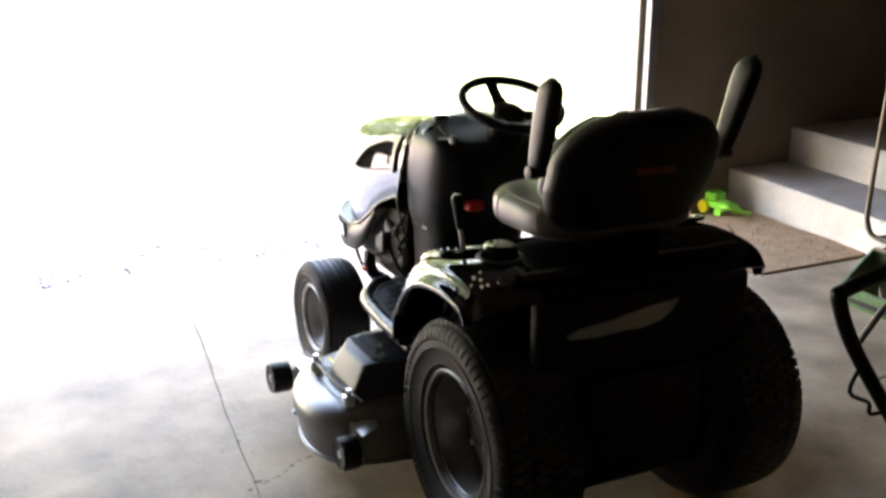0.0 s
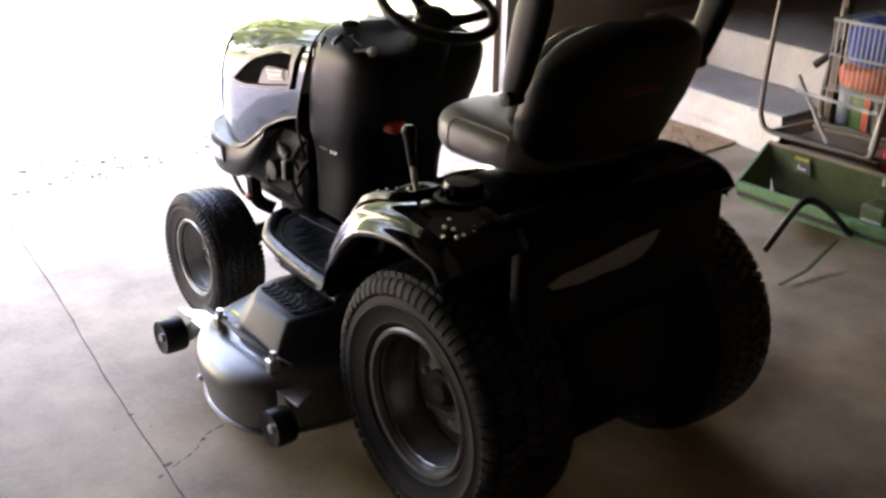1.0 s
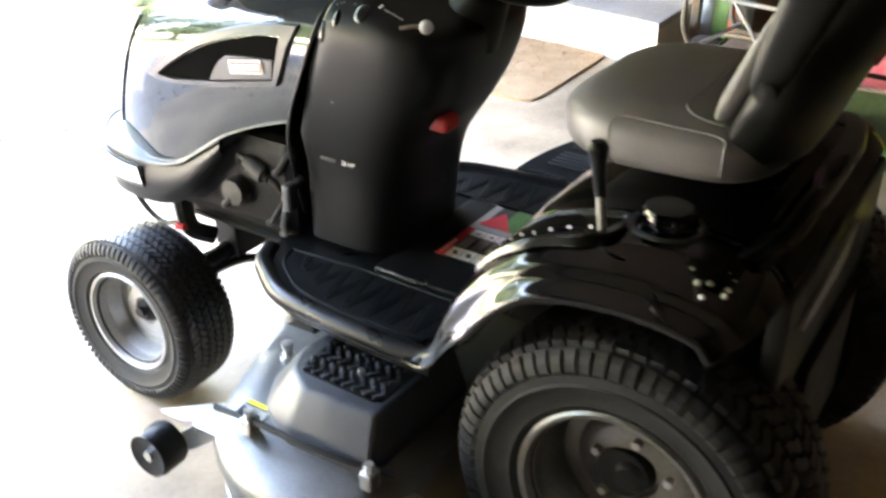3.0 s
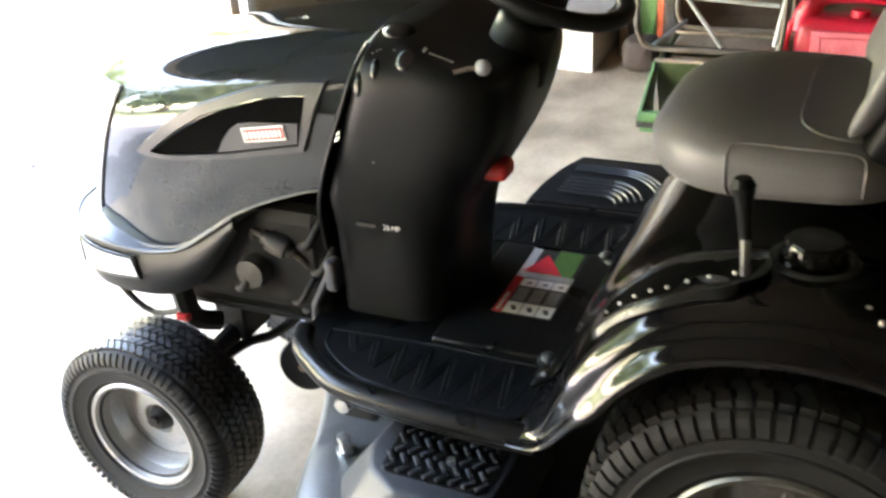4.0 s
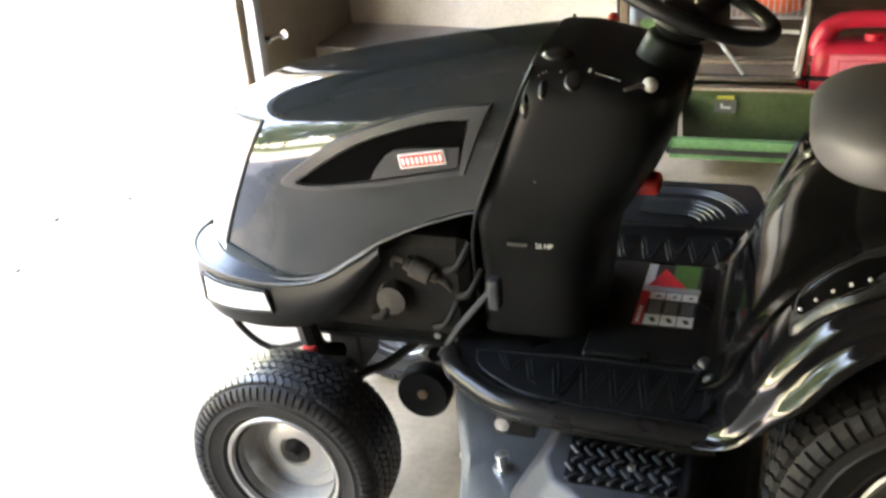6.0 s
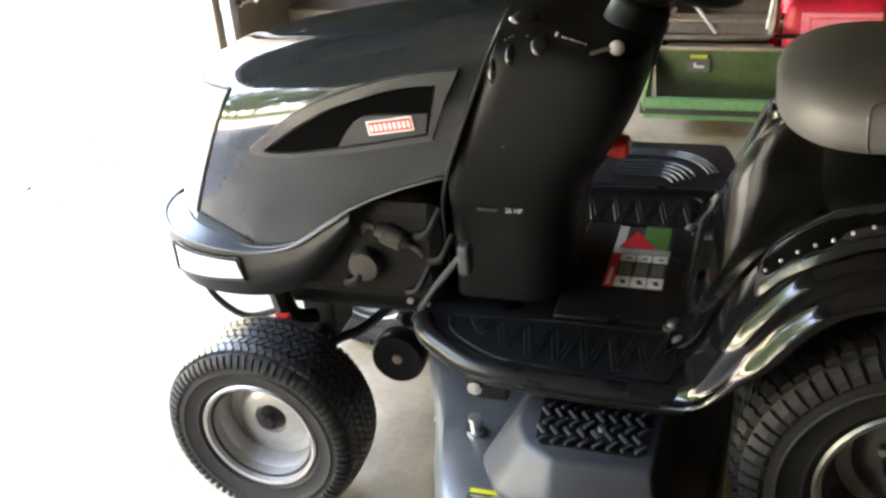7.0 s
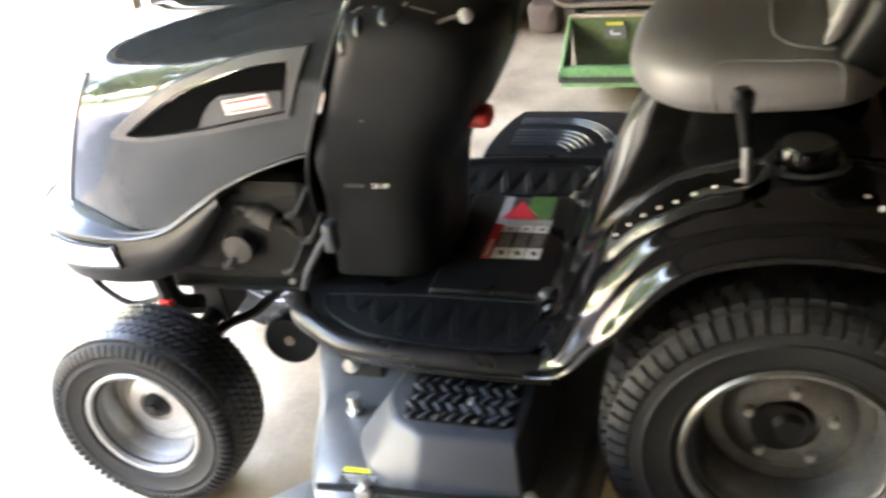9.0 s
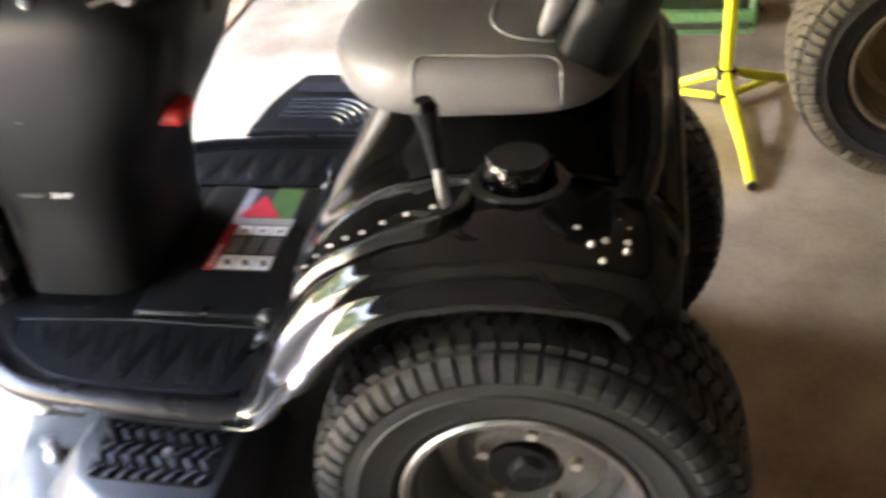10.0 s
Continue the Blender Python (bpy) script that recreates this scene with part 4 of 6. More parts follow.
def vent():
    bm = bmesh.new()
    n = len(OUTER)
    rings = []
    for up, o, i in ((-0.004, OUTER, 0), (0.010, [(a + (b - a) * 0.12, c + (d - c) * 0.12) for (a, c), (b, d) in zip(OUTER, INNER)], 0), (0.010, [(a + (b - a) * 0.85, c + (d - c) * 0.85) for (a, c), (b, d) in zip(OUTER, INNER)], 0), (-0.002, INNER, 0)):
        rings.append([(-side_x(y, z) - up, y, z) for y, z in o])
    ring_loft(bm, rings, True, False)
    fr = part("vent_frame", bm, SATIN, hood, "dark grey side vent frame", smooth=True, angle=30)
    # flat black sheet on the hood, painted as the vent's inner shade
    bm = bmesh.new()
    bm.faces.new([bm.verts.new((-side_x(y, z) - 0.0034, y, z)) for y, z in INNER])
    thicken(bm, 0.001)
    part("vent_recess", bm, OPENINGSHADE, fr)
    bm = bmesh.new()
    w = [(0.962, 0.738), (0.945, 0.765), (0.930, 0.783), (0.912, 0.795), (0.890, 0.799), (0.795, 0.806), (0.800, 0.771)]
    plate(bm, w, -0.2125, -0.202, "yz")
    part("vent_insert", bm, SATIN, fr)
    m = Matrix.Translation((-0.2135, 0.861, 0.783)) @ Matrix.Rotation(radians(-9.5), 4, "X")
    for nm, lo, hi, mt in (("badge", (-0.002, -0.042, -0.0125), (0.0, 0.042, 0.0125), WHITE), ("badge_field", (-0.003, -0.039, -0.0098), (-0.002, 0.039, 0.0098), RED)):
        bm = bmesh.new()
        box(bm, lo, hi)
        bmesh.ops.transform(bm, matrix=m, verts=bm.verts)
        part(nm, bm, mt, fr, "plain red and white badge")
    bm = bmesh.new()
    for k in range(9):
        y = -0.034 + k * 0.0085
        for z0, z1 in ((-0.006, 0.006),):
            box(bm, (-0.0036, y - 0.0026, z0), (-0.003, y + 0.0026, z1))
            if k % 3 != 1:
                box(bm, (-0.0038, y - 0.0009, z0 + 0.003), (-0.0036, y + 0.0009, z1 - 0.003))
    bmesh.ops.transform(bm, matrix=m, verts=bm.verts)
    part("badge_bars", bm, WHITE, fr)
    return fr


vent()
bm = bmesh.new()
ring_loft(bm, [[(side_x(y, z) + up, y, z) for y, z in o] for up, o in ((-0.004, OUTER), (0.010, OUTER), (0.010, INNER), (-0.002, INNER))], True, False)
part("vent_frame", bm, SATIN, hood, "dark grey side vent frame", smooth=True, angle=30)

# lower front fascia with two clear lamps
FW = [(0.96, 0.195), (1.10, 0.206), (1.22, 0.207), (1.30, 0.195), (1.36, 0.165), (1.40, 0.125), (1.43, 0.075), (1.44, 0.03)]
FB = [(0.96, 0.58), (0.99, 0.54), (1.03, 0.49), (1.07, 0.451), (1.15, 0.418), (1.30, 0.412), (1.44, 0.43)]
bm = bmesh.new()
fy = [0.965 + (1.4395 - 0.965) * math.sin(i / 44 * math.pi / 2) for i in range(45)]


def fascia(y, v, s, grow=0.0):
    zt, zb = lerp_table(LIP, y) - 0.008, lerp_table(FB, y)
    zt = max(zt, zb + 0.002)
    x = lerp_table(FW, y) + grow + 0.010 * math.sin(v * math.pi)
    return (s * x, y, zb + (zt - zb) * v)


for s in (-1, 1):
    rows = [[bm.verts.new(fascia(y, j / 10, s)) for j in range(11)] for y in fy]
    for a, b in zip(rows, rows[1:]):
        for j in range(10):
            bm.faces.new((a[j], a[j + 1], b[j + 1], b[j]))
    if s == -1:
        left_end = rows[-1]
    else:
        for j in range(10):
            bm.faces.new((left_end[j], left_end[j + 1], rows[-1][j + 1], rows[-1][j]))
thicken(bm, 0.006)
fas = part("front_fascia", bm, PLASTIC, mower, "matt black lower front fascia", smooth=True, angle=40)
bm = bmesh.new()
tube(bm, [fascia(y, 1.0, -1, 0.004) for y in fy] + [fascia(y, 1.0, 1, 0.004) for y in reversed(fy)], 0.0045, 10)
part("bumper_lip", bm, SATIN, fas, "grey bumper lip", smooth=True)
for s in (-1, 1):
    bm = bmesh.new()
    rows = [[fascia(y, 1.0, s, 0.002), (s * max(0.0, lerp_table(FW, y) - 0.03), y - 0.032, fascia(y, 1.0, s)[2] + 0.008)] for y in fy]
    vs = [[bm.verts.new(p) for p in r] for r in rows]
    for a, b in zip(vs, vs[1:]):
        bm.faces.new((a[0], a[1], b[1], b[0]))
    thicken(bm, 0.003)
    part("lip_cap", bm, SATIN, fas, "grey top of the bumper", smooth=True)
for s in (-1, 1):
    bm = bmesh.new()

    def lamp(u, v, s=s):
        y = 1.195 + 0.165 * u
        x = lerp_table(FW, y) + 0.0125
        zt, zb = 0.498 + 0.004 * u, 0.447 - 0.004 * u + 0.008 * (1 - u)
        return (s * x, y + 0.012 * (v - 0.5) * (1 - u), zb + (zt - zb) * v)
    sheet(bm, lamp, 14, 5)
    thicken(bm, 0.006)
    part("headlight", bm, LENS, fas, "clear headlight lens", smooth=True)
    bm = bmesh.new()
    edge = [lamp(u / 10, 0) for u in range(11)] + [lamp(1, v / 4) for v in range(1, 5)] + [lamp(1 - u / 10, 1) for u in range(1, 11)] + [lamp(0, 1 - v / 4) for v in range(1, 5)]
    tube(bm, [(x + s * 0.001, y, z) for x, y, z in edge], 0.0032, 6)
    part("lamp_bezel", bm, PLASTIC, fas, smooth=True)

# dashboard tower
DB = [(0.42, 0.585), (0.52, 0.575), (0.62, 0.555), (0.70, 0.508), (0.76, 0.476), (0.83, 0.452), (0.872, 0.446), (0.892, 0.457), (0.908, 0.508), (0.924, 0.568), (0.938, 0.606), (0.946, 0.63)]
DW = [(0.42, 0.150), (0.50, 0.150), (0.58, 0.153), (0.66, 0.172), (0.75, 0.194), (0.85, 0.203), (0.895, 0.197), (0.925, 0.172), (0.938, 0.14), (0.946, 0.10)]
bm = bmesh.new()
rings = []
for i in range(41):
    z = 0.42 + (0.946 - 0.42) * (1 - (1 - i / 40) ** 1.5)
    yb, wd = lerp_table(DB, z), lerp_table(DW, z)
    yf = min(0.792, rear_edge(z)) + 0.004
    yf = max(yf, yb + 0.02)
    cy, hy = (yb + yf) / 2, (yf - yb) / 2
    ring = []
    for k in range(56):
        a = 2 * math.pi * k / 56
        c, s_ = math.cos(a), math.sin(a)
        ring.append((wd * math.copysign(abs(c) ** (0.55 if s_ < 0 else 0.22), c), cy + hy * math.copysign(abs(s_) ** (0.7 if s_ < 0 else 0.25), s_), z))
    rings.append(ring)
ring_loft(bm, rings)
dash = part("dash_tower", bm, PLASTIC, mower, "matt black dashboard tower", smooth=True, angle=60)
# seam strip between hood and tower
for s in (-1, 1):
    bm = bmesh.new()
    tube(bm, smooth_path([(s * 0.165, rear_edge(0.94) - 0.004, 0.935), (s * 0.196, rear_edge(0.90) - 0.004, 0.895), (s * 0.203, rear_edge(0.82) - 0.004, 0.82), (s * 0.203, rear_edge(0.69) - 0.004, 0.69), (s * 0.185, 0.79, 0.60), (s * 0.15, 0.795, 0.47)], 5), 0.0035, 8)
    part("seam_strip", bm, PLASTIC, dash, smooth=True)
# moulded pods and scoops on the tower's shoulders
for x, y, z, nx, ny, nz, r, long, up in ((-0.118, 0.645, 0.940, -0.12, -0.05, 0.99, 0.027, 1.0, 0.014), (-0.178, 0.608, 0.916, -0.64, -0.03, 0.76, 0.019, 1.15, 0.008), (-0.1905, 0.655, 0.904, -0.86, 0.06, 0.51, 0.0125, 1.5, 0.006), (-0.1955, 0.684, 0.878, -0.95, 0.2, 0.25, 0.0140, 1.6, 0.006)):
    bm = bmesh.new()
    turn = Vector((nx, ny, nz)).to_track_quat("Z", "Y").to_matrix().to_4x4()
    lathe(bm, [(r * math.sin(a), up * math.cos(a) - 0.004 * (a > 1.5)) for a in (0.0, 0.25, 0.5, 0.75, 1.0, 1.2, 1.4, 1.56)], 28, "z")
    bmesh.ops.transform(bm, matrix=Matrix.Translation((x, y, z - 0.002)) @ turn @ Matrix.Diagonal((1 / long, long * 0.9, 1, 1)), verts=bm.verts)
    part("moulded_scoop", bm, GLOSSBLACK, dash, smooth=True)
for x, y, z in ((-0.1759, 0.6649, 0.9215), (-0.172, 0.659, 0.9245), (-0.1694, 0.6543, 0.9261), (-0.1692, 0.6304, 0.9263)):
    bm = bmesh.new()
    bmesh.ops.create_icosphere(bm, subdivisions=1, radius=0.0019, matrix=Matrix.Translation((x, y, z)))
    part("dash_mark", bm, TANKGREY, dash)
bm = bmesh.new()
lathe(bm, [(0.0, -0.002), (0.0022, -0.0015), (0.0026, 0.002)], 8, "x", (-0.1935, 0.673, 0.745))
part("dash_screw", bm, PLATEGREY, dash)
# throttle with a ball, choke and ignition
bm = bmesh.new()
tube(bm, [(-0.157, 0.492, 0.905), (-0.172, 0.508, 0.9075), (-0.1835, 0.528, 0.9035)], 0.0034, 8)
part("throttle_rod", bm, STEEL, dash)
bm = bmesh.new()
bmesh.ops.create_uvsphere(bm, u_segments=18, v_segments=12, radius=0.0125, matrix=Matrix.Translation((-0.157, 0.491, 0.905)))
part("throttle_knob", bm, TANKGREY, dash, "grey throttle ball", smooth=True)
bm = bmesh.new()
for k in range(8):
    a = Vector((-0.1562, 0.576, 0.9212)).lerp(Vector((-0.1585, 0.5394, 0.9112)), k / 7)
    w = 0.0022 if k % 2 else 0.0016
    box(bm, a - Vector((0.0014, w / 2, 0.0014)), a + Vector((0.0010, w, 0.0012)), 0.0004, 1)
for k in range(2):
    a = Vector((-0.150 - 0.0065 * k, 0.587, 0.9255 - 0.0015 * k))
    box(bm, a - Vector((0.002, 0.002, 0.0016)), a + Vector((0.002, 0.002, 0.0016)), 0.0004, 1)
part("dash_print", bm, WHITE, dash)
bm = bmesh.new()
lathe(bm, [(0.0, 0.016), (0.008, 0.015), (0.0105, 0.009), (0.0105, 0.0), (0.005, -0.014), (0.005, -0.04)], 16, "x", (0.187, 0.609, 0.923))
part("choke_knob", bm, RED, dash, "red choke knob", smooth=True)
bm = bmesh.new()
box(bm, (-0.112, 0.478, 0.694), (-0.060, 0.538, 0.726), 0.012, 3)
part("brake_knob", bm, RED, dash, "red parking brake knob")
bm = bmesh.new()
tube(bm, [(-0.075, 0.50, 0.71), (-0.06, 0.57, 0.71)], 0.009, 8)
part("brake_rod", bm, FRAME, dash)
txt = bpy.data.curves.new("hp", "FONT")
txt.body, txt.size, txt.extrude = "26 HP", 0.0125, 0.0003
hp = new("power_lettering", txt)
hp.parent = dash
hp.matrix_local = Matrix.Translation((-0.1635, 0.684, 0.607)) @ Matrix.Rotation(radians(-90), 4, "Z") @ Matrix.Rotation(radians(82), 4, "X")
me = bpy.data.meshes.new_from_object(hp.evaluated_get(bpy.context.evaluated_depsgraph_get()))
hp2 = new("power_lettering", me)
hp2.parent, hp2.matrix_local = dash, hp.matrix_local.copy()
bpy.data.objects.remove(hp)
me.materials.clear()
me.materials.append(WHITE)
bm = bmesh.new()
for k in range(6):
    box(bm, (-0.1650, 0.730 - 0.006 * k, 0.608), (-0.1585, 0.734 - 0.006 * k, 0.613))
part("maker_bars", bm, PLATEGREY, dash)

# steering column and wheel
ax = Vector((0, -0.36, 0.933)).normalized()
hub = Vector((0, 0.450, 0.989))
col = bmesh.new()
tube(col, [hub - ax * k for k in (0.150, 0.062, 0.056, 0.052, 0.050, 0.030)], [0.060, 0.050, 0.048, 0.043, 0.036, 0.036], 28)
part("steering_column", col, SHELL, mower, "smooth black steering column", smooth=True)
sw = new("steering_wheel")
sw.parent, sw.location = mower, hub
sw.rotation_euler = ax.to_track_quat("Z", "Y").to_euler()
bm = bmesh.new()
ring = [Vector((0.138 * math.cos(2 * math.pi * k / 48), 0.138 * math.sin(2 * math.pi * k / 48), 0.012)) for k in range(48)]
rings = []
for k in range(48):
    p = ring[k]
    d = Vector((p.x, p.y, 0)).normalized()
    rings.append([p + 0.0140 * (math.cos(2 * math.pi * j / 12) * d + math.sin(2 * math.pi * j / 12) * Vector((0, 0, 1))) for j in range(12)])
ring_loft(bm, rings + [rings[0]], True, False)
bmesh.ops.remove_doubles(bm, verts=bm.verts, dist=1e-5)
part("wheel_rim", bm, PLASTIC, sw, smooth=True)
for a in (200, 340, 90):
    d = Vector((math.cos(radians(a)), math.sin(radians(a)), 0))
    bm = bmesh.new()
    tube(bm, [d * 0.03 + Vector((0, 0, -0.022)), d * 0.08 + Vector((0, 0, -0.012)), d * 0.136 + Vector((0, 0, 0.010))], [0.030, 0.020, 0.019], 12, True, 0.4)
    part("spoke", bm, PLASTIC, sw, smooth=True)
bm = bmesh.new()
lathe(bm, [(0.0, 0.004), (0.03, 0.002), (0.048, -0.010), (0.05, -0.035), (0.036, -0.05)], 28, "z")
part("hub", bm, SHELL, sw, smooth=True)

# foot pan across the frame
LIPX = [(-0.215, 0.835), (-0.262, 0.812), (-0.298, 0.770), (-0.338, 0.704), (-0.356, 0.600), (-0.367, 0.451), (-0.368, 0.352)]
lip_l = [Vector((x, y, 0.402)) for x, y in LIPX]
lip_s = smooth_path(lip_l, 5)
outline = [(p.x, p.y) for p in lip_s] + [(-p.x, p.y) for p in reversed(lip_s)]
bm = bmesh.new()
plate(bm, outline, 0.388, 0.409)
pan = part("foot_pan", bm, PANBLACK, mower, "black painted foot pan")
for s in (-1, 1):
    bm = bmesh.new()
    tube(bm, [(s * abs(p.x), p.y, p.z) for p in lip_s], 0.020, 14, True, 1.0)
    part("pan_lip", bm, PANBLACK, pan, smooth=True)
    bm = bmesh.new()
    tube(bm, [(s * (abs(p.x) - 0.012), p.y, p.z - 0.032) for p in lip_s], 0.010, 10)
    part("pan_skirt", bm, PANBLACK, pan, smooth=True)
    # ribbed mat
    mo = smooth_path([(-0.205, 0.785, 0), (-0.250, 0.770, 0), (-0.290, 0.725, 0), (-0.322, 0.665, 0), (-0.338, 0.560, 0), (-0.341, 0.415, 0), (-0.337, 0.388, 0), (-0.320, 0.375, 0)], 4) + [Vector((-0.215, 0.375, 0)), Vector((-0.200, 0.388, 0)), Vector((-0.195, 0.6, 0))]
    bm = bmesh.new()
    plate(bm, [(s * abs(p.x), p.y) for p in mo], 0.4085, 0.4125)
    mat_ob = part("foot_mat", bm, PLASTIC, pan, "ribbed black rubber foot mat")
    bm = bmesh.new()
    tube(bm, [(s * abs(p.x), p.y, 0.412) for p in mo + [mo[0]]], 0.0035, 6)
    part("mat_border", bm, PLASTIC, mat_ob)
    bm = bmesh.new()
    span = 0.050
    for k in range(7):
        for y0, y1 in ((0.0, 0.5), (0.17, 0.67), (1.0, 0.5), (1.17, 0.67)):
            a, b = 0.385 + span * (k + y0), 0.385 + span * (k + y1)
            if min(a, b) < 0.384 or max(a, b) > 0.752:
                continue
            out_b, out_a = 0.327 - max(0, b - 0.60) * 0.62, 0.209
            tube(bm, [(s * out_a, a, 0.4115), (s * (out_a + out_b) / 2, (a + b) / 2, 0.4125), (s * out_b, b, 0.4115)], 0.0046, 6, True, 0.75)
    part("mat_ribs", bm, PLASTIC, mat_ob, "raised black ribs", smooth=True)
# small domes added at the pan's rear corners for the rounded corner's glint
for x, y, z, r in ((-0.182, 0.386, 0.418, 0.013), (-0.235, 0.372, 0.424, 0.009), (0.182, 0.386, 0.418, 0.013)):
    bm = bmesh.new()
    lathe(bm, [(r * 1.5, -0.012), (r * 1.45, 0.0), (r, 0.002), (r * 0.92, r * 0.5), (r * 0.6, r * 0.85), (0.0, r)], 20, "z", (x, y, z))
    part("corner_dome", bm, SATIN, pan, "small glossy dome added for the glint of a rounded corner", smooth=True)
# tunnel floor and warning label
bm = bmesh.new()
box(bm, (-0.185, 0.30, 0.405), (0.185, 0.60, 0.421), 0.0075, 4)
part("tunnel_cover", bm, PANBLACK, pan, smooth=True)
lab = bmesh.new()
box(lab, (-0.075, 0.418, 0.4215), (0.170, 0.528, 0.4225))
label = part("warning_label", lab, INK, pan, "red, green and white printed warning label")
for nm, x0, x1, y0, y1, m in (("red_strip", -0.075, 0.054, 0.511, 0.528, LABELRED), ("picture_green", 0.075, 0.170, 0.425, 0.475, GREENINK), ("picture_grey", 0.075, 0.170, 0.510, 0.528, TANKGREY),
                              ("caption", 0.055, 0.075, 0.418, 0.528, TANKGREY)):
    bm = bmesh.new()
    box(bm, (x0, y0, 0.4226), (x1, y1, 0.4231))
    part(nm, bm, m, label)
bm = bmesh.new()
plate(bm, [(0.077, 0.445), (0.077, 0.520), (0.150, 0.492)], 0.4231, 0.4234)
part("picture_red", bm, LABELRED, label)
bm = bmesh.new()
for k in range(6):
    box(bm, (-0.066 + 0.0105 * k, 0.517, 0.4231), (-0.0585 + 0.0105 * k, 0.5235 - 0.001 * (k % 2), 0.4233))
part("strip_letters", bm, WHITE, label)
for x0, x1 in ((-0.072, -0.034), (0.024, 0.052)):
    for k in range(3):
        bm = bmesh.new()
        box(bm, (x0, 0.420 + 0.0305 * k, 0.4226), (x1, 0.4485 + 0.0305 * k, 0.4231))
        part("pictogram_box", bm, WHITE, label)
        bm = bmesh.new()
        box(bm, (x0 + 0.010, 0.428 + 0.0305 * k, 0.4231), (x1 - 0.012, 0.437 + 0.0305 * k, 0.4233), rot=Matrix.Rotation(radians(25), 4, "Z"))
        part("pictogram", bm, INK, label)
bm = bmesh.new()
for k in range(7):
    for c in range(3):
        box(bm, (-0.028, 0.424 + 0.0305 * c + 0.0033 * k, 0.4226), (0.018, 0.4256 + 0.0305 * c + 0.0033 * k, 0.4231))
part("print_lines", bm, TANKGREY, label)

# rear fenders
FP = smooth_path([(0, 0.388, 0.404), (0, 0.338, 0.444), (0, 0.296, 0.530), (0, 0.247, 0.605), (0, 0.182, 0.668), (0, 0.105, 0.702), (0, 0.0, 0.718), (0, -0.10, 0.712), (0, -0.155, 0.696), (0, -0.186, 0.662)], 5)
RIDGE = smooth_path([(0.424, 0, 0.066), (0.438, 0, 0.066), (0.4465, 0, 0.060), (0.4475, 0, 0.051), (0.442, 0, 0.0435), (0.433, 0, 0.037), (0.4265, 0, 0.028), (0.4225, 0, 0.018), (0.417, 0, 0.008), (0.407, 0, 0.0005), (0.393, 0, -0.0045), (0.37, 0, -0.008)], 3)
ACROSS = [(p.x, p.z) for p in RIDGE] + [(0.34, -0.010), (0.295, -0.011), (0.276, -0.009), (0.266, 0.0), (0.262, 0.045)]


def fender_point(i, off):
    p = FP[i]
    d = (FP[min(i + 1, len(FP) - 1)] - FP[max(i - 1, 0)]).normalized()
    n = Vector((0, d.z, -d.y))          # towards the wheel
    if n.z > 0 and i > 3:
        n = -n
    if n.dot(Vector((0, -p.y, 0.29 - p.z))) < 0:
        n = -n
    return p + n * off


for s in (-1, 1):
    bm = bmesh.new()
    rows = []
    for i in range(len(FP)):
        taper, drop = min(1.0, 0.25 + i / 14), min(1.0, 0.06 + i / 13)
        rows.append([bm.verts.new((s * (1 if s < 0 else 0.90) * (x - 0.07 * (1 - taper) * (x > 0.36)), fender_point(i, off * drop).y, fender_point(i, off * drop).z)) for x, off in ACROSS])
    for a, b in zip(rows, rows[1:]):
        for j in range(len(ACROSS) - 1):
            bm.faces.new((a[j], a[j + 1], b[j + 1], b[j]))
    thicken(bm, 0.005)
    f = part("fender", bm, FENDER, mower, "glossy black rear fender", smooth=True, angle=60)
    # long recessed slot with a raised rim and a row of bolts
    def on(i, x):
        p = fender_point(i, -0.013)
        return Vector((s * x, p.y, p.z + 0.004))
    def slot(grow, sink, k=0):
        a = [on(i, 0.385 - 0.004 * abs(i - 22) + grow) - Vector((0, 0, sink)) for i in range(16 - k, 29, 3)]
        b = [on(i, 0.292 + 0.002 * abs(i - 22) - grow) - Vector((0, 0, sink)) for i in range(28, 15 - k, -3)]
        return closed_smooth(a + b, 5)
    loop = slot(0.0, 0.0)
    bm = bmesh.new()
    ring_loft(bm, [slot(0.019, 0.010, 1), slot(0.016, 0.000, 1), slot(0.012, -0.004, 1), slot(0.003, -0.004), slot(0.0, -0.001), slot(-0.002, 0.006)], True, False)
    part("slot_rim", bm, SLOTBLACK, f, "smooth black slot surround", smooth=True, angle=70)
    # flat black sheet painted as the shade down in the slot
    bm = bmesh.new()
    bm.faces.new([bm.verts.new(p) for p in loop])
    part("slot_floor", bm, OPENINGSHADE, f)
    bm = bmesh.new()
    sheet(bm, lambda u, v: on(15 + round(u * 13), 0.290 + 0.030 * v + 0.002 * abs(round(u * 13) - 7)) - Vector((0, 0, 0.010 * v - 0.0015)), 13, 1)
    part("slot_wall", bm, SLOTBLACK, f, "sloping slot wall", smooth=True)
    for k in range(8):
        i, q = 16 + 3 * k // 2, 0.5 * (k % 2)
        p = on(i, 0.372 - 0.004 * abs(i - 22)).lerp(on(i + 1, 0.372 - 0.004 * abs(i - 21)), q)
        bm = bmesh.new()
        bmesh.ops.create_uvsphere(bm, u_segments=10, v_segments=6, radius=0.0027, matrix=Matrix.Translation(p + Vector((0, 0, 0.0045))))
        part("rivet", bm, STEEL, f)
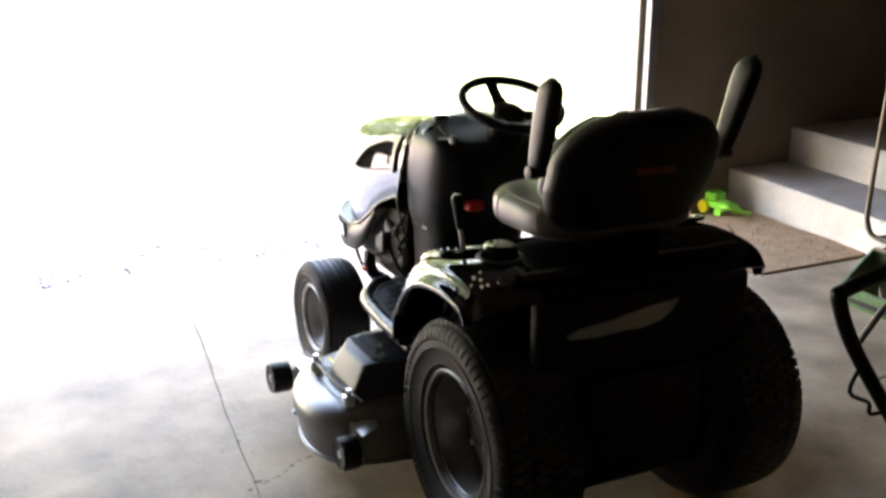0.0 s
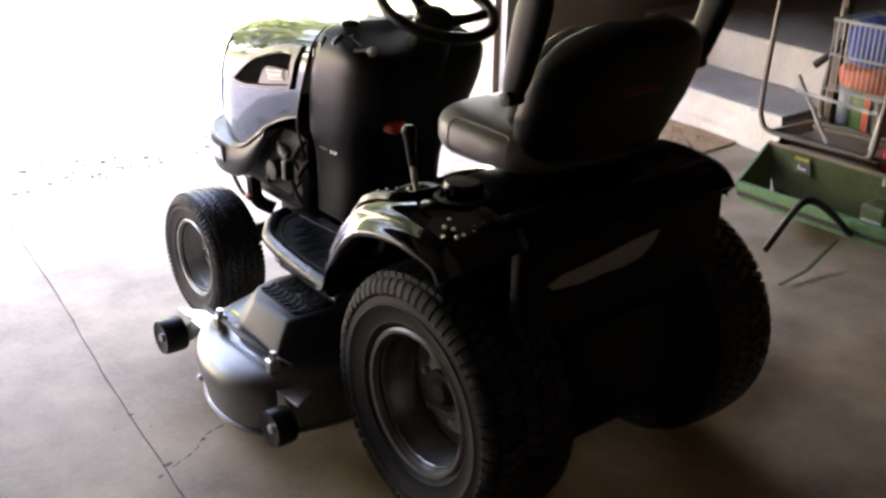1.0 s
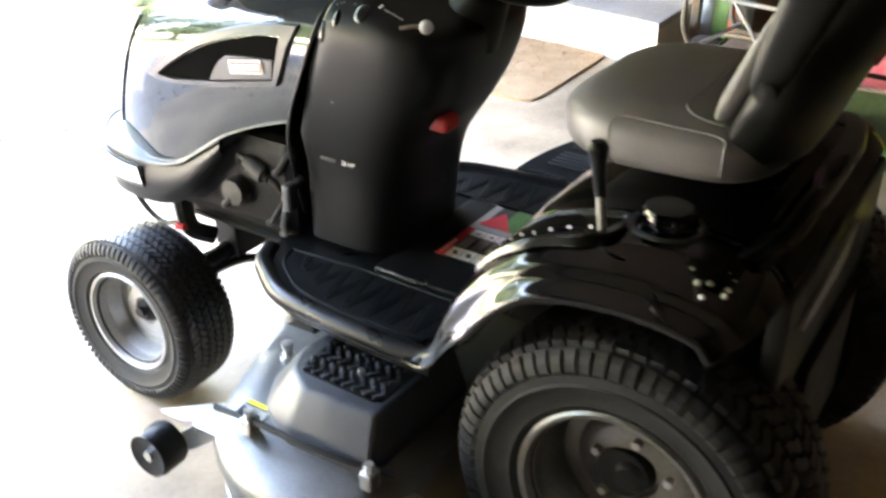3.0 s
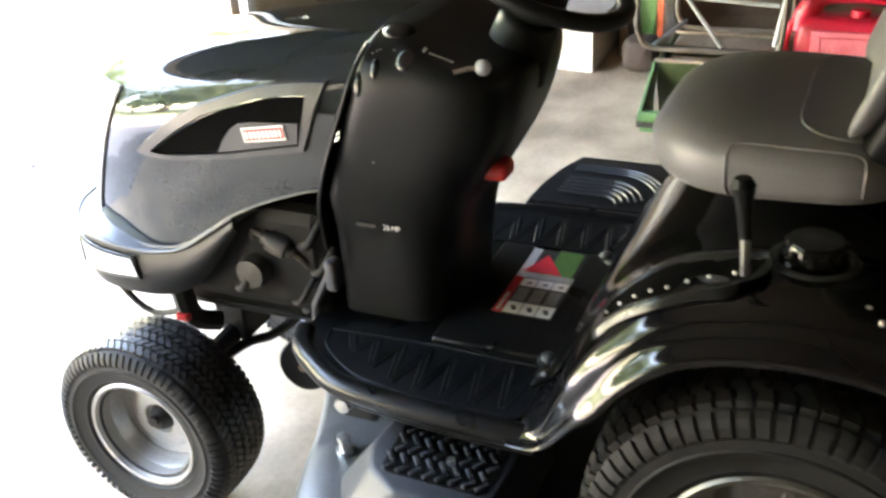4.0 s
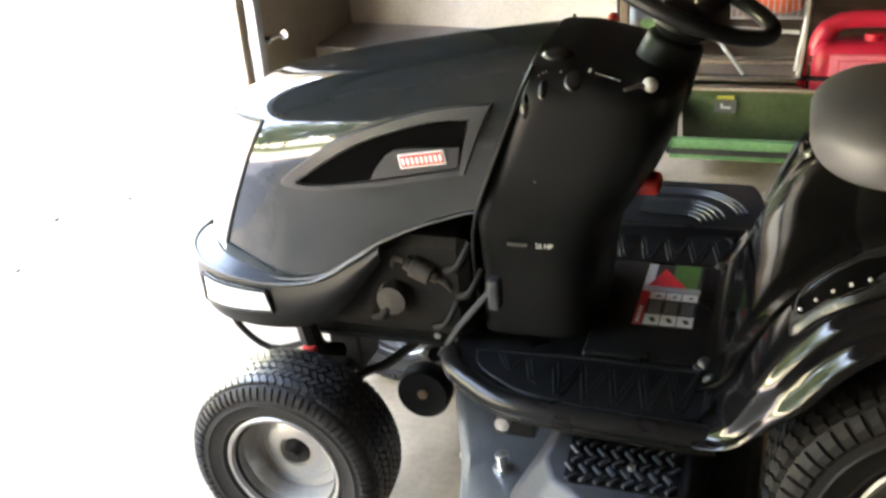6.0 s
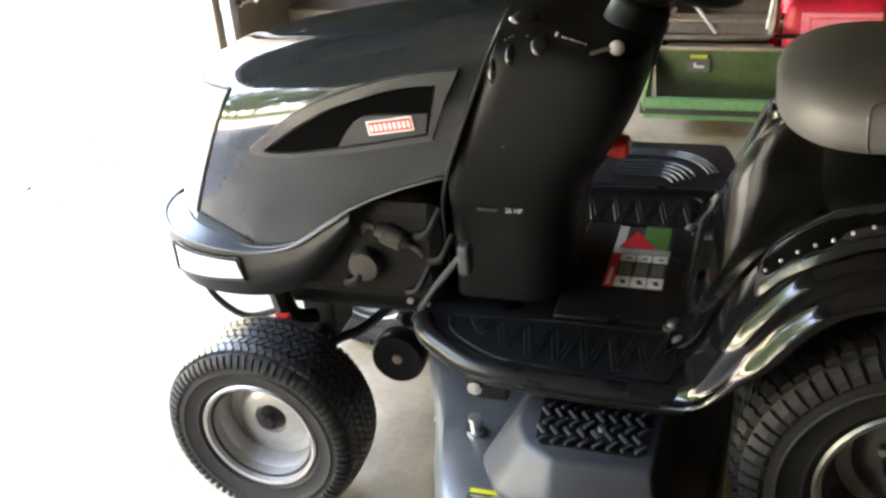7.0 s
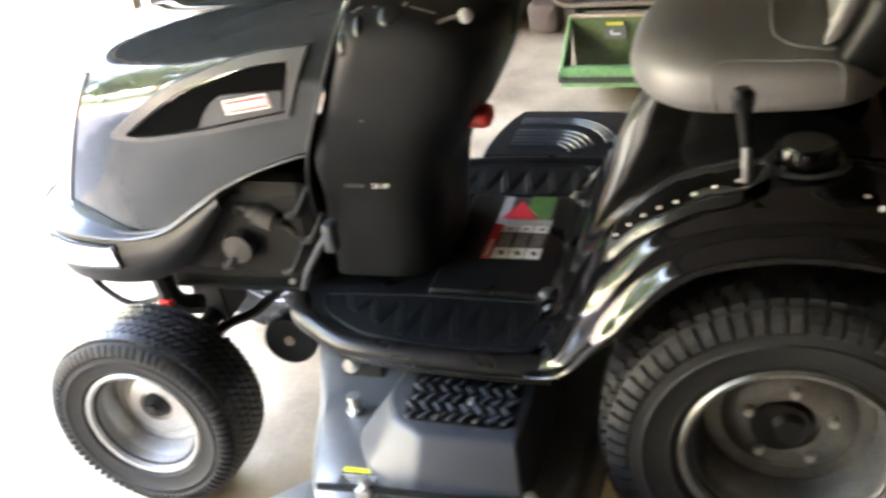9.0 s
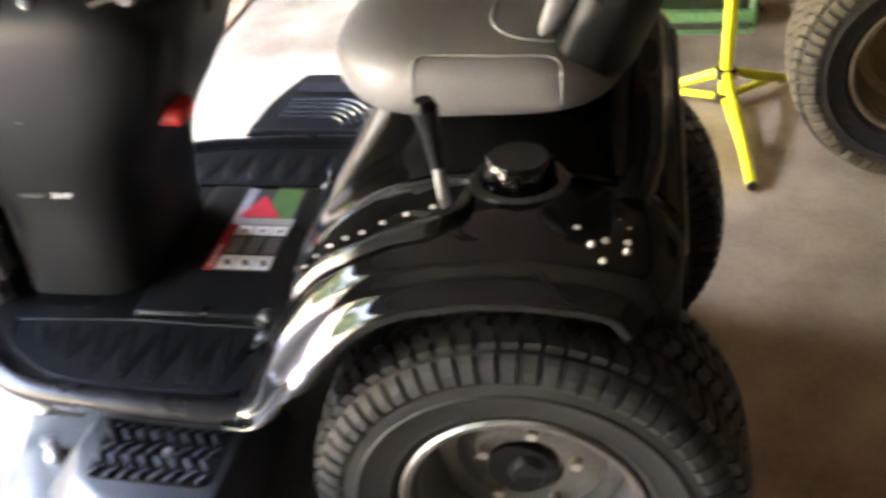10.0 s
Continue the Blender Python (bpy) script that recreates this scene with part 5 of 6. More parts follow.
# middle body between the fenders
RAISED = [(-0.262, 0.0), (-0.235, 0.0), (-0.215, 0.002), (-0.195, 0.007), (-0.175, 0.010), (-0.06, 0.012), (0.06, 0.012), (0.175, 0.010), (0.195, 0.007), (0.215, 0.002), (0.235, 0.0), (0.262, 0.0)]
bm = bmesh.new()
rows = []
for i in range(len(FP)):
    fade = min(1.0, i / 7) * (1.0 if i < 30 else max(0.0, 1 - (i - 30) / 8))
    rows.append([bm.verts.new((x, fender_point(i, -0.012 - h * fade).y, fender_point(i, -0.012 - h * fade).z)) for x, h in RAISED])
for a, b in zip(rows, rows[1:]):
    for k in range(len(RAISED) - 1):
        bm.faces.new((a[k], a[k + 1], b[k + 1], b[k]))
thicken(bm, 0.005)
part("body_panel", bm, BODYBLACK, mower, smooth=True, angle=55)
bm = bmesh.new()
sheet(bm, lambda u, v: (-0.31 + 0.62 * u, -0.182 + 0.042 * v + 0.022 * (2 * u - 1) ** 4, 0.727 - 0.010 * (2 * u - 1) ** 4 + 0.004 * math.sin(math.pi * v) - 0.016 * max(0.0, 1 - 6 * v) ** 2 + 0.0012 * math.sin(u * 21)), 48, 10)
thicken(bm, 0.008)
part("rear_lip", bm, FENDER, mower, smooth=True)
bm = bmesh.new()
box(bm, (-0.30, -0.205, 0.46), (0.30, -0.175, 0.67), 0.01)
part("rear_panel", bm, FRAME, mower, "black rear panel")
bm = bmesh.new()
plate(bm, [(-0.225, 0.588), (-0.215, 0.577), (-0.14, 0.571), (-0.06, 0.576), (-0.02, 0.574), (0.035, 0.584), (0.068, 0.606), (0.085, 0.632), (0.0, 0.624), (-0.10, 0.609), (-0.19, 0.600)], -0.212, -0.2055, "xz")
part("tank_window", bm, TANKGREY, mower, "pale grey plastic tank seen under the fender")
bm = bmesh.new()
box(bm, (-0.20, -0.20, 0.17), (0.20, 0.25, 0.42), 0.03, 3)
tube(bm, [(-0.33, 0, 0.29), (0.33, 0, 0.29)], 0.045, 16)
part("transaxle", bm, FRAME, mower)
bm = bmesh.new()
box(bm, (-0.16, -0.222, 0.25), (0.16, -0.207, 0.47), 0.004)
part("hitch_plate", bm, FRAME, mower)
# bright beads added to imitate glints on the glossy rear fender
for x, i in ((-0.412, 36), (-0.40, 35), (-0.375, 34), (-0.35, 37), (-0.36, 38), (-0.385, 38), (-0.40, 38), (-0.39, 36), (-0.345, 39)):
    bm = bmesh.new()
    p = fender_point(i, 0.006 if x < -0.41 else -0.005)
    bmesh.ops.create_uvsphere(bm, u_segments=10, v_segments=6, radius=0.0046, matrix=Matrix.Translation((x, p.y, p.z)))
    part("fender_glint", bm, STEEL, mower, "small bright bolt head or added glint bead", smooth=True)

# fuel cap and lift lever on the left fender
bm = bmesh.new()
lathe(bm, [(0.062, -0.02), (0.061, 0.002), (0.055, 0.010), (0.048, 0.011), (0.044, 0.002), (0.036, 0.0)], 36, "z", (-0.286, -0.012, 0.720))
part("filler_ring", bm, SATIN, mower, "satin black filler ring", smooth=True)
cap, ribs = bmesh.new(), []
lathe(cap, [(0.036, 0.0), (0.038, 0.008), (0.038, 0.034), (0.034, 0.041), (0.0, 0.042)], 36, "z", (-0.286, -0.012, 0.717))
for k in range(10):
    a = 2 * math.pi * k / 10
    ribs.append([(-0.286 + 0.037 * math.cos(a), -0.012 + 0.037 * math.sin(a), 0.722), (-0.286 + 0.037 * math.cos(a), -0.012 + 0.037 * math.sin(a), 0.752)])
cap = part("fuel_cap", cap, FENDER, mower, "black ribbed fuel cap", smooth=True)
for r in ribs:
    bm = bmesh.new()
    tube(bm, r, 0.0058, 8)
    part("grip_rib", bm, FENDER, cap, smooth=True)
bm = bmesh.new()
tube(bm, [(-0.338, 0.066, 0.712), (-0.350, 0.070, 0.79)], 0.0062, 8)
part("lever_rod", bm, STEEL, mower, "bare steel lever rod")
bm = bmesh.new()
tube(bm, [(-0.349, 0.069, 0.780), (-0.352, 0.074, 0.83), (-0.352, 0.077, 0.852), (-0.352, 0.078, 0.862)], [0.008, 0.011, 0.016, 0.010], 14)
part("lever_grip", bm, PLASTIC, mower, "black lever grip", smooth=True)

# seat
seat = new("seat")
seat.parent = mower


def cushion(u, v):
    """u from front to back, v round the section."""
    y = 0.250 - 0.385 * u
    e = (1 - abs(2 * u - 1) ** (2.9 if u < 0.5 else 4.5)) ** (0.44 if u < 0.5 else 0.36)
    a = 2 * math.pi * v
    c, s_ = math.cos(a), math.sin(a)
    w = 0.225 * (0.80 + 0.20 * e) * (0.30 + 0.70 * e)
    h = (0.047 + 0.015 * (1 - u)) * e
    x = w * math.copysign(abs(c) ** 0.5, c)
    z = 0.803 + 0.004 * u + h * math.copysign(abs(s_) ** 0.6, s_)
    if s_ > 0:                            # hollow in the middle, bolsters at the sides
        z -= 0.020 * max(0, 1 - (x / 0.15) ** 2) * min(1, 3 * e) * max(0, u - 0.12)
    return (x, y, z)


bm = bmesh.new()
ring_loft(bm, [[cushion(0.005 + 0.99 * i / 36, j / 56) for j in range(56)] for i in range(37)])
cu = part("cushion", bm, VINYL, seat, "grey vinyl seat cushion", smooth=True, angle=80)


def on_cushion(u, v, s):
    """A place on the cushion's skin, v counted on the left side and mirrored for the right."""
    x, y, z = cushion(u, v if s < 0 else (0.5 - v) % 1.0)
    return Vector((x, y, z))


for s in (-1, 1):
    bm = bmesh.new()
    line = [(0.36, 0.57), (0.345, 0.53), (0.34, 0.48), (0.345, 0.43), (0.375, 0.405), (0.45, 0.40), (0.60, 0.40), (0.74, 0.40), (0.79, 0.42), (0.80, 0.47), (0.80, 0.53)]
    tube(bm, smooth_path([on_cushion(u, v, s) for u, v in line], 4), 0.0026, 6)
    part("seam", bm, VINYL, cu, smooth=True)
bm = bmesh.new()
line = [(0.95, 0.36), (0.80, 0.355), (0.68, 0.35), (0.60, 0.33), (0.56, 0.29), (0.555, 0.25)]
half = [on_cushion(u, v, -1) for u, v in line]
tube(bm, smooth_path(half + [Vector((-p.x, p.y, p.z)) for p in reversed(half[:-1])], 4), 0.0028, 6)
part("seam", bm, VINYL, cu, smooth=True)
bm = bmesh.new()
rings = []
for i in range(25):
    u = i / 24
    z = 0.80 + 0.275 * u
    y = -0.095 - 0.105 * u
    w = 0.222 * (1 - 0.5 * max(0, u - 0.55) ** 2 / 0.2) * (0.86 + 0.14 * min(1, u * 3)) * (1 if u < 0.9 else 1 - 6 * (u - 0.9) ** 1.3)
    d = 0.055 * (1 if u < 0.85 else max(0.15, 1 - 30 * (u - 0.85) ** 2))
    ring = []
    for k in range(48):
        a = 2 * math.pi * k / 48
        c, s_ = math.cos(a), math.sin(a)
        bow = 0.025 * (c * c)
        ring.append((w * math.copysign(abs(c) ** 0.55, c), y + bow + d * math.copysign(abs(s_) ** 0.7, s_) * (1.25 if s_ > 0 else 0.95), z))
    rings.append(ring)
ring_loft(bm, rings)
br = part("backrest", bm, SHELL, seat, "black moulded backrest shell", smooth=True, angle=70)
bm = bmesh.new()
rings = []
for i in range(21):
    u = 0.20 + 0.74 * i / 20
    e = max(0.05, 1 - abs(2 * (i / 20) - 1) ** 6) ** 0.5
    w = 0.205 * (1 - 0.5 * max(0, u - 0.55) ** 2 / 0.2) * (0.80 + 0.20 * e)
    rings.append([(w * math.copysign(abs(math.cos(a)) ** 0.5, math.cos(a)), -0.040 - 0.105 * u + 0.030 * math.cos(a) ** 2 + 0.030 * e * math.copysign(abs(math.sin(a)) ** 0.7, math.sin(a)), 0.80 + 0.275 * u) for a in [2 * math.pi * k / 48 for k in range(48)]])
ring_loft(bm, rings)
part("back_cushion", bm, VINYL, seat, "grey vinyl back cushion", smooth=True, angle=80)
bm = bmesh.new()
box(bm, (-0.052, -0.004, -0.011), (0.052, 0.0, 0.011), 0.002)
bmesh.ops.transform(bm, matrix=Matrix.Translation((0.0, -0.2015, 0.945)) @ Matrix.Rotation(radians(-20), 4, "X"), verts=bm.verts)
part("seat_badge", bm, material("dark_red_badge", (0.16, 0.03, 0.03), (0.22, 0.05, 0.045), 0.4, 0, 30, 0), br, "plain dark red badge")
for s in (-1, 1):
    bm = bmesh.new()
    rings = []
    for i in range(17):
        u = i / 16
        e = max(0.02, 1 - abs(2 * u - 1) ** 5) ** 0.5
        c0 = Vector((s * ((0.252 if s < 0 else 0.262) + 0.01 * u), -0.105 - 0.075 * u, 0.925 + (0.235 if s < 0 else 0.255) * u))
        rings.append([c0 + Vector((0.022 * (0.72 + 0.28 * u) * e * math.copysign(abs(math.cos(a)) ** 0.7, math.cos(a)), 0.043 * (0.62 + 0.38 * u) * e * math.copysign(abs(math.sin(a)) ** 0.7, math.sin(a)), 0)) for a in [2 * math.pi * k / 24 for k in range(24)]])
    ring_loft(bm, rings)
    arm = part("armrest", bm, SHELL, seat, "black armrest folded up", smooth=True, angle=70)
    bm = bmesh.new()
    lathe(bm, [(0.0, s * 0.012), (0.014, s * 0.010), (0.014, -s * 0.03), (0.0, -s * 0.03)], 16, "x", (s * 0.27, -0.118, 0.945))
    part("pivot", bm, FRAME, arm)
bm = bmesh.new()
box(bm, (-0.10, -0.11, 0.680), (0.10, 0.10, 0.785), 0.012)
part("seat_base", bm, BODYBLACK, seat, "black seat base bracket")
# chassis, engine and front axle
for s in (-1, 1):
    bm = bmesh.new()
    box(bm, (s * 0.10 - 0.006, -0.2, 0.350), (s * 0.10 + 0.006, 1.30, 0.405), 0.003)
    part("frame_rail", bm, FRAME, mower)
for y, z, r in ((1.035, 0.392, 0.006), (0.90, 0.372, 0.007), (0.862, 0.366, 0.004), (0.83, 0.362, 0.004), (0.72, 0.38, 0.006)):
    bm = bmesh.new()
    lathe(bm, [(0.0, -0.007), (r, -0.006), (r, 0.0)], 6, "x", (-0.106, y, z))
    part("frame_bolt", bm, STEEL, mower, "small bright bolt head or added glint bead")
# engine, filters and hoses: bay shade is in their colours
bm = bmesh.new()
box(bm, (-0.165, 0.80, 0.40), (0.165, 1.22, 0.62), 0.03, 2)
part("engine", bm, ENGINE, mower, "engine block, coloured dark for the shade of its bay", smooth=False)
bm = bmesh.new()
lathe(bm, [(0.0, -0.034), (0.012, -0.033), (0.013, -0.022), (0.021, -0.020), (0.022, 0.0), (0.021, 0.018), (0.015, 0.020), (0.014, 0.032), (0.0, 0.033)], 20, "y")
bmesh.ops.transform(bm, matrix=Matrix.Translation((-0.168, 0.898, 0.548)) @ Matrix.Rotation(radians(24), 4, "X"), verts=bm.verts)
tube(bm, smooth_path([(-0.168, 0.93, 0.563), (-0.165, 0.95, 0.565), (-0.155, 0.962, 0.535)], 4), 0.007, 8)
tube(bm, smooth_path([(-0.168, 0.868, 0.533), (-0.166, 0.85, 0.52), (-0.15, 0.842, 0.49)], 4), 0.007, 8)
part("fuel_filter", bm, CREAMSHADE, mower, "cream fuel filter, darkened for the shade under the hood", smooth=True)
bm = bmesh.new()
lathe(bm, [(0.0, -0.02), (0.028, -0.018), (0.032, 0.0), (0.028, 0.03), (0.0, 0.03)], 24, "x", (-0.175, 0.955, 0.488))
part("oil_filter", bm, CREAMSHADE, mower, "dusty tan oil filter, darkened for the shade under the hood", smooth=True)
for y, z, r in ((0.85, 0.55, 0.008), (0.83, 0.50, 0.007), (1.0, 0.44, 0.009), (0.88, 0.43, 0.006)):
    bm = bmesh.new()
    tube(bm, smooth_path([(-0.17, y, z), (-0.19, y - 0.03, z + 0.02), (-0.17, y - 0.05, z + 0.06)], 4), r, 8)
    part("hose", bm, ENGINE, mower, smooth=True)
bm = bmesh.new()
tube(bm, [(-0.24, 1.137, 0.235), (0.24, 1.137, 0.235)], 0.024, 12)
box(bm, (-0.05, 1.10, 0.22), (0.05, 1.17, 0.36), 0.006)
part("front_axle", bm, FRAME, mower, "black front axle")
for s in (-1, 1):
    bm = bmesh.new()
    tube(bm, [(s * 0.225, 1.137, 0.20), (s * 0.225, 1.137, 0.31)], 0.017, 12)
    tube(bm, [(s * 0.225, 1.137, 0.204), (s * 0.33, 1.137, 0.204)], 0.012, 10)
    part("spindle", bm, FRAME, mower)
    bm = bmesh.new()
    box(bm, (s * 0.15 - 0.022, 1.14, 0.333), (s * 0.15 + 0.022, 1.17, 0.349), 0.004)
    part("spindle_tag", bm, RED, mower, "small red tag")
    bm = bmesh.new()
    tube(bm, smooth_path([(s * 0.14, 1.17, 0.40), (s * 0.14, 1.15, 0.33), (s * 0.10, 1.12, 0.30)], 4), 0.022, 8)
    part("axle_bracket", bm, FRAME, mower)
    bm = bmesh.new()
    tube(bm, smooth_path([(s * 0.125, 1.345, 0.425), (s * 0.125, 1.335, 0.36), (s * 0.12, 1.27, 0.305), (s * 0.11, 1.18, 0.325)], 4), 0.007, 8)
    part("bumper_brace", bm, FRAME, mower)
bm = bmesh.new()
tube(bm, smooth_path([(-0.20, 1.13, 0.215), (-0.05, 1.11, 0.212), (0.0, 1.06, 0.22), (0.04, 0.96, 0.30), (0.05, 0.90, 0.33)], 5), 0.011, 8)
part("steering_link", bm, FRAME, mower, smooth=True)
bm = bmesh.new()
box(bm, (-0.11, 0.80, 0.346), (0.11, 1.20, 0.358), 0.003)
part("frame_plate", bm, FRAME, mower)
bm = bmesh.new()
tube(bm, [(-0.262, 0.734, 0.575), (-0.18, 0.83, 0.44), (-0.057, 0.917, 0.294)], 0.0068, 8)
part("pedal_arm", bm, SATIN, mower, "worn grey pedal arm", smooth=True)
bm = bmesh.new()
box(bm, (-0.277, 0.720, 0.538), (-0.247, 0.741, 0.594), 0.007, 3)
part("clutch_pedal", bm, COVER, mower, "black clutch pedal")
bm = bmesh.new()
tube(bm, [(-0.055, 0.93, 0.29), (-0.02, 0.955, 0.27), (0.02, 0.96, 0.25)], 0.016, 8)
part("pedal_pivot", bm, FRAME, mower)

# mower deck
deck = new("mower_deck")
deck.parent = mower
deck["label"] = "wide grey metallic mower deck"
DO = smooth_path([(0.0, 0.905, 0), (-0.09, 0.88, 0), (-0.25, 0.818, 0), (-0.38, 0.781, 0), (-0.50, 0.735, 0), (-0.575, 0.672, 0), (-0.622, 0.56, 0), (-0.62, 0.43, 0), (-0.57, 0.345, 0), (-0.47, 0.305, 0), (-0.3, 0.285, 0), (0, 0.28, 0)], 5)
do = [(p.x, p.y) for p in DO] + [(-p.x, p.y) for p in reversed(DO)][1:-1]
dc = Vector((0, 0.56))
bm = bmesh.new()
rings = []
for k, z in ((0.955, 0.075), (0.965, 0.077), (0.990, 0.150), (1.0, 0.172), (1.002, 0.192), (0.995, 0.208), (0.975, 0.222), (0.94, 0.231), (0.80, 0.238), (0.4, 0.238)):
    rings.append([(dc.x + (x - dc.x) * k, dc.y + (y - dc.y) * k, z) for x, y in do])
ring_loft(bm, rings, True, False)
bm.faces.new([v for v in bm.verts[-len(do):]])
part("shell", bm, DECK, deck, smooth=True, angle=30)
bm = bmesh.new()
tube(bm, [(dc.x + (x - dc.x) * 0.968, dc.y + (y - dc.y) * 0.968, 0.079) for x, y in do + [do[0]]], 0.007, 8)
part("skirt_rim", bm, DECK, deck, smooth=True)
for i, (x, y) in enumerate(((-0.605, 0.60), (-0.588, 0.408), (-0.443, 0.752), (-0.197, 0.831))):
    bm = bmesh.new()
    bmesh.ops.create_uvsphere(bm, u_segments=10, v_segments=6, radius=0.010, matrix=Matrix.Translation((x, y, 0.13 if i < 2 else 0.16)))
    part("carriage_bolt", bm, STEEL, deck)


def gauge_wheel(x, y, z, r, w, arm_to):
    g = new("gauge_wheel")
    g.parent, g.location = deck, (x, y, z)
    bm = bmesh.new()
    lathe(bm, [(0.012, -w * 0.42), (r * 0.75, -w * 0.45), (r * 0.93, -w * 0.5), (r, -w * 0.36), (r, w * 0.36), (r * 0.93, w * 0.5), (r * 0.75, w * 0.45), (0.012, w * 0.42)], 36, "x")
    part("roller", bm, PLASTIC, g, smooth=True, angle=40)
    bm = bmesh.new()
    lathe(bm, [(0.0, -w * 0.5), (0.011, -w * 0.5), (0.012, -w * 0.38)], 6, "x")
    part("axle_bolt", bm, STEEL if z < 0.16 else RAWWOOD, g, "dull bolt head")
    bm = bmesh.new()
    a = Vector(arm_to) - Vector((x, y, z))
    plate(bm, [(-0.028, -0.02), (0.028, -0.02), (a.y + 0.035, a.z), (a.y - 0.035, a.z)], w * 0.56, w * 0.56 + 0.006, "yz")
    plate(bm, [(a.y - 0.035, a.z - 0.004), (a.y + 0.035, a.z - 0.004), (a.y + 0.035, a.z + 0.004), (a.y - 0.035, a.z + 0.004)], min(w * 0.56, a.x), max(w * 0.56 + 0.006, a.x), "yz")
    plate(bm, [(w * 0.56, -0.035), (a.x + 0.02, a.y - 0.055), (a.x + 0.03, a.y + 0.03), (w * 0.56, 0.02)], r + 0.008, r + 0.013)
    part("wheel_bracket", bm, STEEL if x < 0 else DECK, g, "bent bare steel bracket")


gauge_wheel(-0.585, 0.815, 0.15, 0.047, 0.060, (-0.50, 0.72, 0.205))
gauge_wheel(-0.570, 0.270, 0.150, 0.045, 0.050, (-0.50, 0.33, 0.20))
gauge_wheel(0.585, 0.815, 0.15, 0.054, 0.072, (0.52, 0.72, 0.205))
gauge_wheel(-0.03, 0.967, 0.185, 0.058, 0.05, (0.02, 0.89, 0.22))

# belt cover with a tread pad
def blunted(corners, r):
    """A polygon with each corner rounded off over the length r."""
    out = []
    for k, c in enumerate(corners):
        p, a, b = Vector(c), Vector(corners[k - 1]), Vector(corners[(k + 1) % len(corners)])
        p0, p1 = p + (a - p).normalized() * r, p + (b - p).normalized() * r
        out += [p0.lerp(p, q).lerp(p.lerp(p1, q), q) for q in (0.0, 0.33, 0.67, 1.0)]
    return out


bm = bmesh.new()
low = blunted([(-0.215, 0.652), (-0.395, 0.684), (-0.472, 0.640), (-0.520, 0.552), (-0.518, 0.372), (-0.215, 0.362)], 0.012)
mid = blunted([(-0.225, 0.606), (-0.385, 0.620), (-0.437, 0.598), (-0.474, 0.545), (-0.472, 0.388), (-0.225, 0.382)], 0.012)
rings = [[(p.x, p.y, 0.236) for p in low], [(p.x, p.y, 0.250) for p in low]]
rings += [[(a.x + (b.x - a.x) * k, a.y + (b.y - a.y) * k, z) for a, b in zip(low, mid)] for k, z in ((0.02, 0.254), (0.06, 0.258), (0.90, 0.3265), (0.96, 0.330))]
rings += [[(-0.34 + (p.x + 0.34) * f, 0.49 + (p.y - 0.49) * f, z) for p in mid] for f, z in ((0.985, 0.3325), (0.95, 0.334))]
ring_loft(bm, rings)
cover = part("belt_cover", bm, COVER, deck, "charcoal plastic belt cover", smooth=True, angle=24)
bm = bmesh.new()
out = [(-0.322, 0.588), (-0.430, 0.580), (-0.440, 0.570), (-0.444, 0.415), (-0.434, 0.400), (-0.325, 0.400)]
plate(bm, out, 0.333, 0.337)
part("tread_pad", bm, PLASTIC, cover, "black tread pad")
for iy in range(8):
    for ix in range(5):
        bm = bmesh.new()
        x, y = -0.336 - 0.0235 * ix, 0.4125 + 0.0225 * iy + (0.006 if ix % 2 else -0.002)
        box(bm, (x - 0.0118, y - 0.0034, 0.336), (x + 0.0118, y + 0.0034, 0.3425), 0.0022, 2, Matrix.Rotation(radians(38 if ix % 2 else -38), 4, "Z"))
        part("tread_nub", bm, COVER, cover, smooth=True)
bm = bmesh.new()
lathe(bm, [(0.0, 0.345), (0.006, 0.345), (0.007, 0.336)], 8, "z", (-0.39, 0.478, 0.0))
part("cover_screw", bm, STEEL, cover)
mirrored(cover)
bm = bmesh.new()
tube(bm, smooth_path([(-0.535, 0.705, 0.262), (-0.532, 0.60, 0.265), (-0.528, 0.45, 0.262), (-0.50, 0.33, 0.252)], 4), 0.0065, 8)
part("link_rod", bm, FRAME, deck, smooth=True)
for y in (0.625, 0.36):
    bm = bmesh.new()
    box(bm, (-0.545, y - 0.012, 0.236), (-0.515, y + 0.012, 0.270), 0.004)
    lathe(bm, [(0.0, 0.286), (0.009, 0.286), (0.010, 0.268)], 6, "z", (-0.53, y, 0.0))
    part("rod_bracket", bm, STEEL, deck)
bm = bmesh.new()
lathe(bm, [(0.016, 0.238), (0.016, 0.246), (0.009, 0.246), (0.009, 0.262), (0.012, 0.264), (0.012, 0.274), (0.0, 0.276)], 10, "z", (-0.318, 0.718, 0.0))
part("deck_stud", bm, STEEL, deck, "bright steel stud")
bm = bmesh.new()
box(bm, (-0.30, 0.66, 0.30), (-0.22, 0.735, 0.36), 0.006)
part("lift_bracket", bm, FRAME, deck)
bm = bmesh.new()
lathe(bm, [(0.0, -0.014), (0.014, -0.012), (0.014, 0.008), (0.018, 0.010)], 8, "x", (-0.305, 0.715, 0.335))
part("lift_nut", bm, STEEL, deck, "bright steel nut")
# discharge chute on the far side, with curved ribs
def chute(x, y):
    k = (x - 0.50) / 0.36
    return 0.352 - 0.022 * k - 0.10 * max(0.0, k - 0.92) / 0.08 * 0.8 + 0.006 * math.sin(k * 3)


